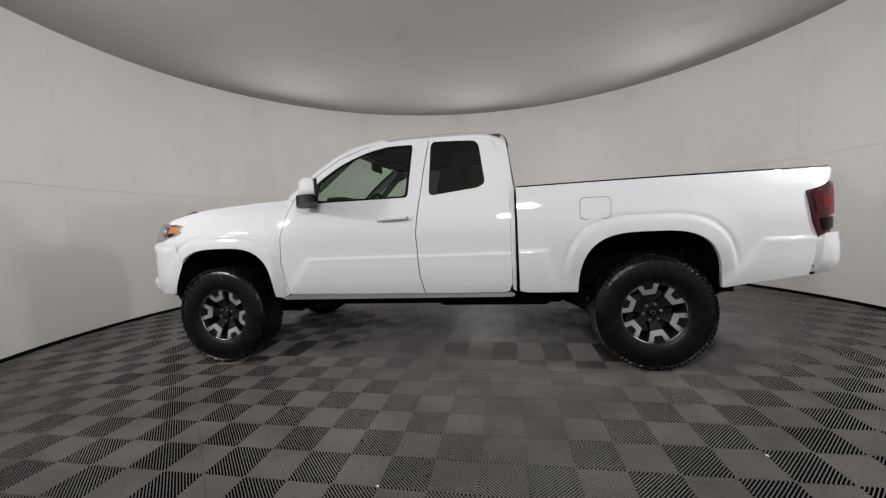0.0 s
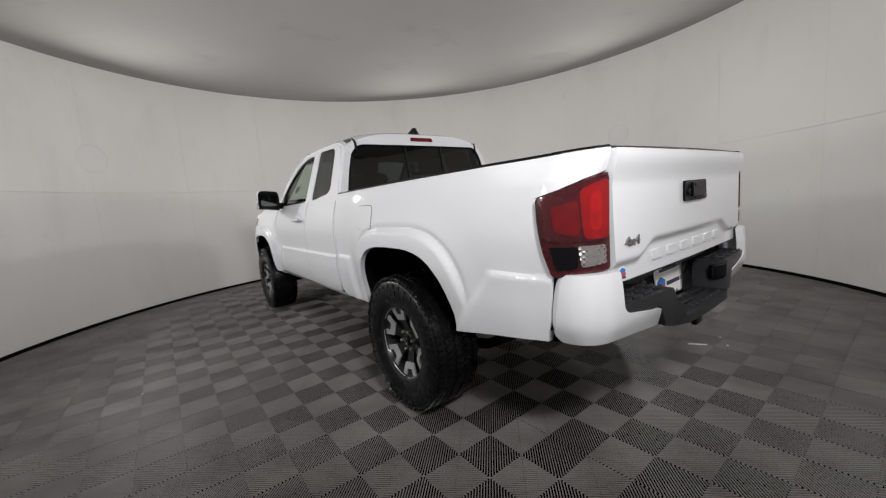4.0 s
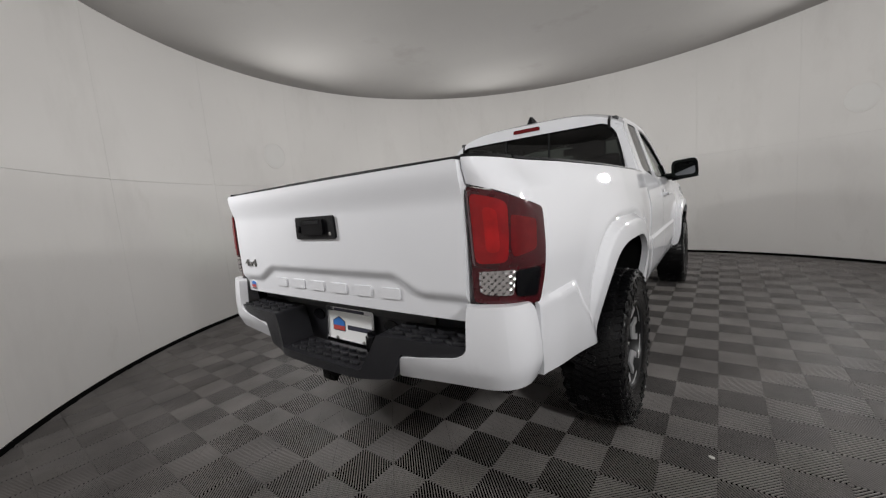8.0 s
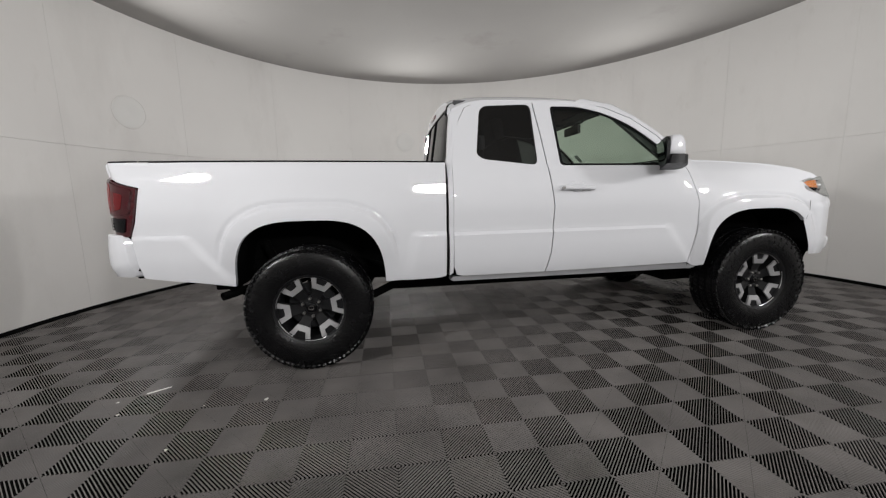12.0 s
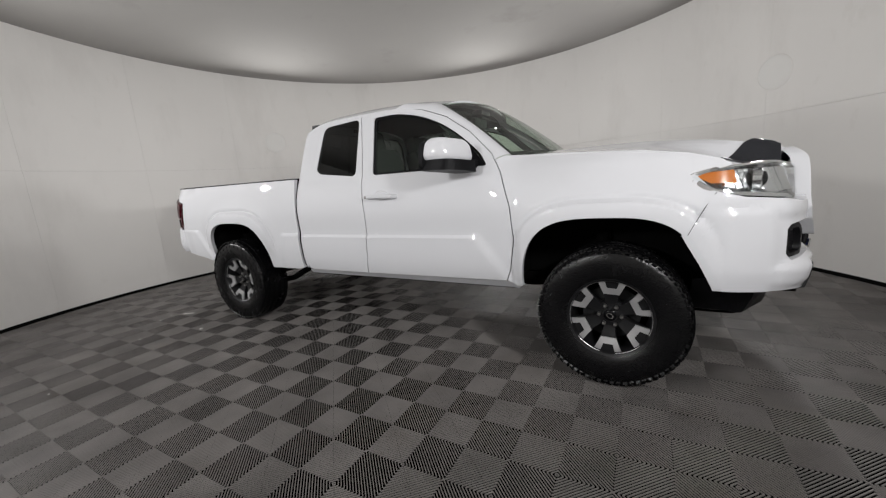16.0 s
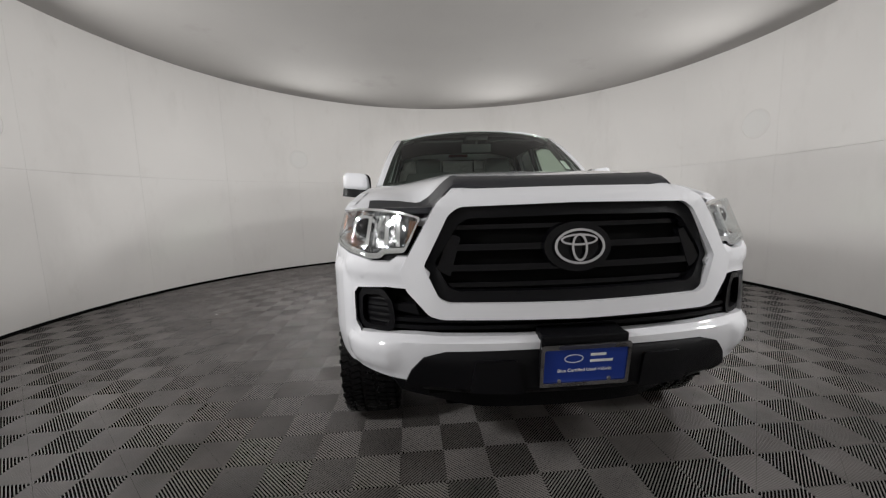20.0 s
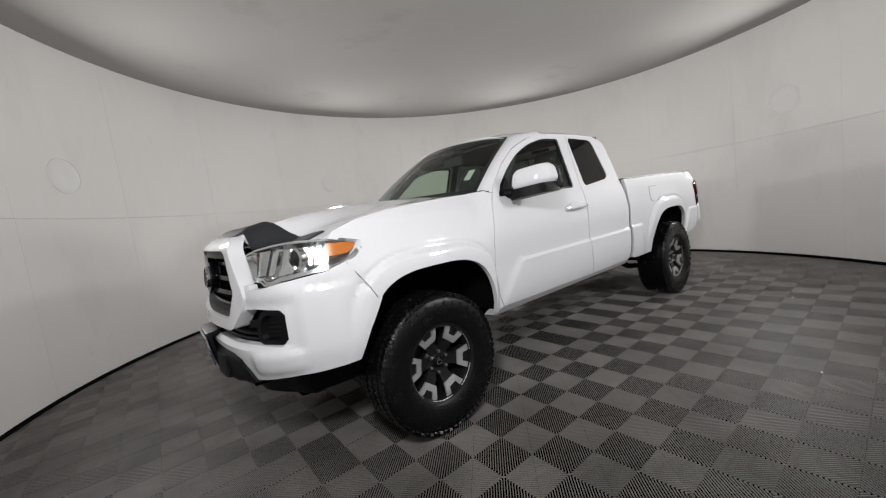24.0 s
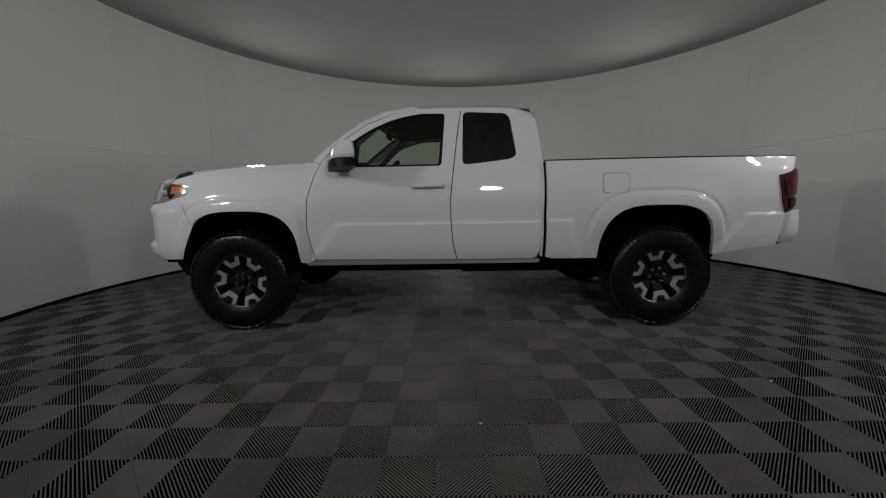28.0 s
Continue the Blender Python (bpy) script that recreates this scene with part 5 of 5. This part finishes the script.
box(bm, (-0.20, 0, 0.545), (1.75, 1.52, 0.03))
box(bm, (-1.06, 0, 0.86), (0.03, 1.50, 0.62))
box(bm, (-1.6, 0, 0.80), (0.9, 0.7, 0.40), None, 0.05)
box(bm, (-2.36, 0, 0.80), (0.04, 1.1, 0.55))
box(bm, (0.70, 0, 0.92), (0.02, 1.52, 0.72))
part("cab_floor", bm, "dark", truck)
# headliner, inner panels, dashboard
bm = patch([(-0.50, -0.86), (-0.50, 0.86), (-0.36, 0.95), (0.62, 0.95), (0.62, -0.95), (-0.36, -0.95)], (), 0.1, lambda x, s: roof_at(x, s) - Vector((0, 0, 0.045)))
part("headliner", bm, "cloth", truck)
for s in (-1, 1):
    bm = slab([(-1.0, 0.60), (0.66, 0.60), (0.66, 1.235), (-1.0, 1.235)], (0, s * 0.03, 0), lambda x, z: (x, s * (side_y(x, z) - 0.075), z), res=0.2)
    part("door_inner_panel", bm, "trim", truck)
    for x0, x1, w in ((0.00, 0.055, 0.04), (0.56, 0.64, 0.05)):
        bm = slab([(x0 - 0.03, 1.22), (x1 - 0.03, 1.22), (x1 + 0.01, 1.70), (x0 + 0.01, 1.70)], (0, s * -0.03, 0), lambda x, z: (x, s * (side_y(x, z) - 0.02), z), res=0.2)
        part("inner_pillar", bm, "cloth", truck)
    bm = slab([(-0.93, 1.27), (-0.86, 1.27), (-0.45, 1.64), (-0.52, 1.66)], (0, s * -0.03, 0), lambda x, z: (x, s * (side_y(x, z) - 0.025), z), res=0.2)
    part("inner_pillar", bm, "cloth", truck)
prof = [(-1.10, 1.285), (-0.92, 1.285), (-0.72, 1.265), (-0.66, 1.22), (-0.68, 1.05), (-0.78, 0.90), (-1.05, 0.80)]
bm = slab([(x, z) for x, z in prof], (0, 1.46, 0), lambda x, z: (x, -0.73, z))
dash = part("dashboard", bm, "trim", truck, "dark grey dashboard")
bm = box(bmesh.new(), (-0.72, 0.0, 1.22), (0.05, 0.30, 0.16), None, 0.02)
part("centre_screen", bm, "gloss_black", dash)
bm = box(bmesh.new(), (-0.76, -0.36, 1.285), (0.18, 0.36, 0.06), None, 0.025)
part("instrument_hood", bm, "trim", dash)
bm = bmesh.new()
prev = None
R = pose(-0.52, -0.36, 1.17, 0, -62, 0)
for i in range(32):
    a = 2 * math.pi * i / 32
    ring = []
    for j in range(8):
        b = 2 * math.pi * j / 8
        ring.append(bm.verts.new(R @ Vector(((0.18 + 0.016 * math.cos(b)) * math.cos(a), (0.18 + 0.016 * math.cos(b)) * math.sin(a), 0.016 * math.sin(b)))))
    if prev:
        for j in range(8):
            bm.faces.new((prev[j - 1], prev[j], ring[j], ring[j - 1]))
    else:
        first = ring
    prev = ring
for j in range(8):
    bm.faces.new((prev[j - 1], prev[j], first[j], first[j - 1]))
wheel_s = part("steering_wheel", bm, "trim", truck, "dark steering wheel")
bm = bmesh.new()
box(bm, (0, 0, -0.01), (0.13, 0.14, 0.04), None, 0.015)
for q in (Vector((0.0, 0.12, 0)), Vector((0.0, -0.12, 0)), Vector((-0.12, 0, 0))):
    box(bm, q, (0.03 if abs(q.y) > 0 else 0.14, 0.14 if abs(q.y) > 0 else 0.03, 0.015), None, 0.004)
tube(bm, [(0, 0, -0.02), (0, 0, -0.30)], 0.035, 10)
bmesh.ops.transform(bm, matrix=R, verts=bm.verts)
part("wheel_hub", bm, "trim", wheel_s)
bm = box(bmesh.new(), (-0.56, 0.0, 1.615), (0.03, 0.25, 0.075), None, 0.012)
tube(bm, [(-0.565, 0, 1.63), (-0.575, 0, 1.68)], 0.012, 8)
part("rear_view_mirror", bm, "trim", truck)
bm = box(bmesh.new(), (-0.575, 0.0, 1.690), (0.09, 0.18, 0.04), None, 0.012)
part("sensor_housing", bm, "trim", truck)
for s in (-1, 1):
    bm = slab(rounded([(-0.54, s * 0.10), (-0.40, s * 0.10), (-0.38, s * 0.52), (-0.52, s * 0.52)], 0.02), (0, 0, 0.015), lambda x, y: (x, y, 1.672))
    part("sun_visor", bm, "cloth", truck)


def seat(y):
    bm = box(bmesh.new(), (-0.15, y, 0.86), (0.52, 0.50, 0.20), None, 0.06)
    st = part("front_seat", bm, "cloth", truck, "grey cloth front seat")
    bm = box(bmesh.new(), (0, 0, 0.30), (0.16, 0.48, 0.62), None, 0.06)
    bmesh.ops.transform(bm, matrix=pose(0.10, y, 0.88, 0, 14, 0), verts=bm.verts)
    part("seat_back", bm, "cloth", st)
    bm = box(bmesh.new(), (0.285, y, 1.545), (0.10, 0.27, 0.17), pose(0, 0, 0, 0, 10, 0), 0.045)
    part("headrest", bm, "cloth", st)
    bm = bmesh.new()
    for d in (-0.06, 0.06):
        tube(bm, [(0.25, y + d, 1.40), (0.28, y + d, 1.50)], 0.007, 6)
    part("headrest_post", bm, "steel", st)


seat(-0.37)
seat(0.37)
bm = box(bmesh.new(), (0.50, 0, 0.80), (0.30, 1.3, 0.30), None, 0.05)
part("rear_jump_seat", bm, "cloth", truck)

# wheels --------------------------------------------------------------------
TW, TR = 0.262, 0.388
prof = [(0.212, -0.115), (0.222, -0.122), (0.245, -0.130), (0.290, -0.137), (0.330, -0.135), (0.360, -0.127), (0.372, -0.116), (0.377, -0.09), (0.379, 0.0), (0.377, 0.09), (0.372, 0.116), (0.360, 0.127), (0.330, 0.135), (0.290, 0.137), (0.245, 0.130), (0.212, 0.115)]
bm = lathe(prof, 72, "y")
tyre_me = part("tyre", bm, "rubber").data
bm = bmesh.new()
rows = ((-0.107, 0.034, 0.0), (-0.058, 0.040, 0.5), (0.0, 0.044, 0.2), (0.058, 0.040, 0.7), (0.107, 0.034, 0.4))
NL = 70
for y, w, ph in rows:
    for k in range(NL):
        a = 2 * math.pi * (k + ph) / NL
        rr = 0.3815 if abs(y) < 0.1 else 0.3780
        mt = Matrix.Rotation(-a, 4, "Y") @ Matrix.Translation((rr, y, 0)) @ Matrix.Rotation(radians(20 if y < 0 else -20), 4, "X")
        bmesh.ops.create_cube(bm, size=1, matrix=mt @ Matrix.Diagonal((0.009, w, 0.026, 1)))
for side in (-1, 1):
    for k in range(NL):
        a = 2 * math.pi * (k + 0.4) / NL
        mt = Matrix.Rotation(-a, 4, "Y") @ Matrix.Translation((0.358, side * 0.1225, 0)) @ Matrix.Rotation(radians(-side * 52), 4, "Z")
        bmesh.ops.create_cube(bm, size=1, matrix=mt @ Matrix.Diagonal((0.010, 0.034 if k % 2 else 0.020, 0.021, 1)))
        if k % 2:
            mt = Matrix.Rotation(-a, 4, "Y") @ Matrix.Translation((0.333, side * 0.1345, 0)) @ Matrix.Rotation(radians(-side * 10), 4, "Z")
            bmesh.ops.create_cube(bm, size=1, matrix=mt @ Matrix.Diagonal((0.022, 0.006, 0.016, 1)))
tread_me = part("tread", bm, "rubber").data
# raised ring and letter-sized marks on the sidewall
bm = bmesh.new()
for k in range(40):
    if k % 20 in (0, 1, 2, 3, 4, 5, 6, 10, 11, 12, 13):
        a = 2 * math.pi * k / 40
        mt = Matrix.Rotation(-a, 4, "Y") @ Matrix.Translation((0.292, -0.1375, 0)) @ Matrix.Diagonal((0.026, 0.003, 0.022, 1))
        bmesh.ops.create_cube(bm, size=1, matrix=mt)
marks_me = part("sidewall_mark", bm, "rubber").data
barrel = lathe([(0.150, 0.06), (0.190, 0.11), (0.212, 0.115), (0.200, 0.09), (0.196, -0.02), (0.204, -0.095), (0.213, -0.112), (0.220, -0.118), (0.218, -0.122), (0.206, -0.116), (0.199, -0.100), (0.190, -0.055), (0.188, 0.05)], 60, "y")
barrel_me = part("wheel", barrel, "gunmetal").data
disc_me = part("brake_disc", lathe([(0.0, -0.02), (0.08, -0.02), (0.085, 0.0), (0.150, 0.0), (0.150, 0.02), (0.0, 0.02)], 40, "y"), "trim").data


def polar(pts, a):
    c, s = math.cos(a), math.sin(a)
    return [(r * c - t * s, r * s + t * c) for r, t in pts]


U_SHAPE = [(0.196, -0.071), (0.2045, -0.039), (0.158, -0.024), (0.158, 0.024), (0.2045, 0.039), (0.196, 0.071), (0.166, 0.057), (0.124, 0.039), (0.124, -0.039), (0.166, -0.057)]
face = lambda x, z: (x, -0.098 + 0.035 * smooth(0.20, 0.03, math.hypot(x, z)), z)
u_me = part("spoke_face", patch(U_SHAPE, (), 0.03, face, (0, 0.012, 0)), "alloy").data
SPOKE = [(0.2, -0.066), (0.2, 0.066), (0.166, 0.052), (0.109, 0.033), (0.060, 0.027), (0.060, -0.027), (0.109, -0.033), (0.166, -0.052)]
low = lambda x, z: (x, -0.090 + 0.035 * smooth(0.20, 0.03, math.hypot(x, z)), z)
ARC_OUT = [(rr * math.cos(radians(g)), rr * math.sin(radians(g))) for rr, sweep in ((0.2135, range(11, 50, 2)), (0.2015, range(49, 10, -2))) for g in sweep]
arc_me = part("rim_arc", patch(ARC_OUT, (), 0.03, lambda x, z: (x, -0.1175 + 0.9 * max(0, 0.2115 - math.hypot(x, z)), z), (0, 0.012, 0)), "alloy").data
spoke_me = part("spoke", patch(SPOKE, (), 0.03, low, (0, 0.05, 0)), "gunmetal").data
hub_me = part("wheel_centre", lathe([(0.0, -0.066), (0.034, -0.066), (0.040, -0.060), (0.072, -0.058), (0.082, -0.045), (0.082, 0.0)], 36, "y"), "gunmetal").data
cap_me = part("centre_cap", lathe([(0.0, -0.079), (0.024, -0.077), (0.031, -0.072), (0.033, -0.060)], 28, "y"), "gloss_black").data
ring_me = part("cap_emblem", patch(oval(0.019, 0.014, 0, 0), (oval(0.0145, 0.0095, 0, 0),), 0.1, lambda a, b: (a, -0.0805, b), (0, 0.003, 0)), "chrome").data
nut_me = part("lug_nut", lathe([(0.0, -0.028), (0.006, -0.027), (0.010, -0.022), (0.0105, 0.0)], 6, "y"), "steel").data
for nm in ("tyre", "tread", "sidewall_mark", "wheel", "brake_disc", "spoke_face", "rim_arc", "spoke", "wheel_centre", "centre_cap", "cap_emblem", "lug_nut"):
    bpy.data.objects.remove(bpy.data.objects[nm])


def child(name, me, parent, m=None, label=""):
    ob = new(name, me)
    ob.parent = parent
    if m is not None:
        ob.matrix_basis = m
    if label:
        ob["label"] = label
    return ob


for x, s, spin in ((-1.618, -1, 8), (1.618, -1, 20), (-1.618, 1, 33), (1.618, 1, -6)):
    wh = child("wheel", barrel_me, truck, pose(x, s * 0.800, 0.3885, 0, 0, 0 if s < 0 else 180) @ Matrix.Rotation(radians(spin), 4, "Y"), "alloy wheel with six machined spokes and black pockets")
    child("tyre", tyre_me, wh, None, "black all-terrain tyre")
    tagged(child("tread", tread_me, wh), kind="stuff")
    tagged(child("sidewall_mark", marks_me, wh), kind="stuff")
    child("brake_disc", disc_me, wh)
    child("wheel_centre", hub_me, wh)
    child("centre_cap", cap_me, wh)
    child("cap_emblem", ring_me, wh)
    for k in range(6):
        r = Matrix.Rotation(radians(60 * k), 4, "Y")
        child("spoke_face", u_me, wh, r, "bright machined face")
        child("rim_arc", arc_me, wh, r)
        child("spoke", spoke_me, wh, r)
        child("lug_nut", nut_me, wh, Matrix.Rotation(radians(60 * k + 30), 4, "Y") @ Matrix.Translation((0.057, -0.056, 0)))

# litter on the floor, ceiling hook -----------------------------------------
for (x, y), rot, ln in (((2.45, 1.02), 32, 0.115),):
    bm = box(bmesh.new(), (0, 0, 0.002), (ln, 0.012, 0.003), None, 0.001)
    for v in bm.verts:
        v.co.z += 0.004 * (1 - (v.co.x / (ln / 2)) ** 2)
    ob = part("paper_strip", bm, "paper")
    ob.matrix_basis = pose(x, y, 0, 0, 0, rot)
    tagged(ob, "thin white paper strip lying on the floor", "litter")
rng = random.Random(7)
for x, y, s in ((1.81, 1.24, 0.020), (2.60, 1.12, 0.012), (2.12, 1.59, 0.014), (0.12, -2.165, 0.012), (1.73, -1.81, 0.014), (0.46, 2.77, 0.018), (2.52, 1.25, 0.012), (2.12, 1.24, 0.010), (1.62, 2.30, 0.014)):
    bm = bmesh.new()
    bmesh.ops.create_icosphere(bm, subdivisions=2, radius=s / 2)
    for v in bm.verts:
        v.co = Vector((v.co.x * (1.3 + 0.5 * noise.noise(v.co * 150 + Vector((x, y, 0)))), v.co.y * (0.8 + 0.6 * noise.noise(v.co * 190)), v.co.z * 0.45))
    ob = part("paper_scrap", bm, "paper")
    ob.matrix_basis = pose(x, y, s * 0.2, 0, 0, rng.uniform(0, 180))
    tagged(ob, "small crumpled white paper scrap on the floor", "litter", "scraps on the floor")

# interlocking ribbed floor tiles -------------------------------------------
TILE, FX, FY = 0.403, 0.12, 0.05
RIBS, RIB_W, RIB_H = 25, 0.0034, 0.0052


def rib_lines():
    """The ribs of one tile as segments between its four cells' edges, each with its direction."""
    out, c, d = [], TILE / 2, TILE / 2 * math.sqrt(2)
    for cx, cy in ((0, 0), (-1, -1), (0, -1), (-1, 0)):
        slant = 1 if cx != cy else -1
        for k in range(RIBS):
            o = ((k + 0.5) / RIBS - 0.5) * d
            h = d / 2 - abs(o) - 0.0004
            mx, my = (cx + 0.5) * c, (cy + 0.5) * c
            ux, uy = math.sqrt(0.5), slant * math.sqrt(0.5)
            px, py = mx - uy * o, my + ux * o
            for a, b in ((-h, -0.0005), (0.0005, h)):
                if b - a > 0.001:
                    out.append((px + ux * a, py + uy * a, px + ux * b, py + uy * b, RIB_W))
    return out


def rib_mesh(lines, name):
    vs, fs = [], []
    for x0, y0, x1, y1, w in lines:
        l = math.hypot(x1 - x0, y1 - y0)
        if l < 0.0008:
            continue
        nx, ny = -(y1 - y0) / l * w / 2, (x1 - x0) / l * w / 2
        b = len(vs)
        for x, y in ((x0, y0), (x1, y1)):
            for s, z in ((1.03, -RIB_H), (0.92, 0), (-0.92, 0), (-1.03, -RIB_H)):
                vs.append((x + nx * s, y + ny * s, z))
        fs += [(b + 1, b + 5, b + 6, b + 2), (b, b + 4, b + 5, b + 1), (b + 2, b + 6, b + 7, b + 3)]
    me = bpy.data.meshes.new(name)
    me.from_pydata(vs, [], fs)
    me.materials.append(M["tile"])
    return me


floor = thing("floor", "floor of grey interlocking ribbed plastic tiles in a checked pattern", "floor", kind="structure")
# Base sheet under the ribs, coloured near-black as the gaps' shade.
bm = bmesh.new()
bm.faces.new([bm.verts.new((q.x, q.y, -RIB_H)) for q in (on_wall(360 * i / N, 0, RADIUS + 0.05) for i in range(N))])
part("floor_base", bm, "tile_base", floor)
lines = rib_lines()
tile_me = rib_mesh(lines, "floor_tile")
edge = []
R2 = RADIUS - 0.004
for i in range(-11, 12):
    for j in range(-11, 12):
        tx, ty = FX + i * TILE + (TILE / 2 if j <= -2 else 0), FY + j * TILE
        far = math.hypot(abs(tx - ROOM.x) + TILE / 2, abs(ty - ROOM.y) + TILE / 2)
        near = math.hypot(max(0, abs(tx - ROOM.x) - TILE / 2), max(0, abs(ty - ROOM.y) - TILE / 2))
        if far < R2:
            ob = new("floor_tile", tile_me)
            ob.location, ob.parent = (tx, ty, 0), floor
        elif near < R2:
            for x0, y0, x1, y1, w in lines:
                p, q = Vector((tx + x0 - ROOM.x, ty + y0 - ROOM.y)), Vector((tx + x1 - ROOM.x, ty + y1 - ROOM.y))
                d = q - p
                a, b, c = d.dot(d), p.dot(d), p.dot(p) - R2 * R2
                disc = b * b - a * c
                if disc <= 0:
                    continue
                t0, t1 = max(0, (-b - math.sqrt(disc)) / a), min(1, (-b + math.sqrt(disc)) / a)
                if t1 > t0:
                    p0, p1 = p + d * t0, p + d * t1
                    edge.append((p0.x + ROOM.x, p0.y + ROOM.y, p1.x + ROOM.x, p1.y + ROOM.y, w))
ob = new("cut_floor_tiles", rib_mesh(edge, "cut_floor_tiles"))
ob.parent = floor
tagged(ob, "floor tiles cut to the curve of the wall", kind="stuff")
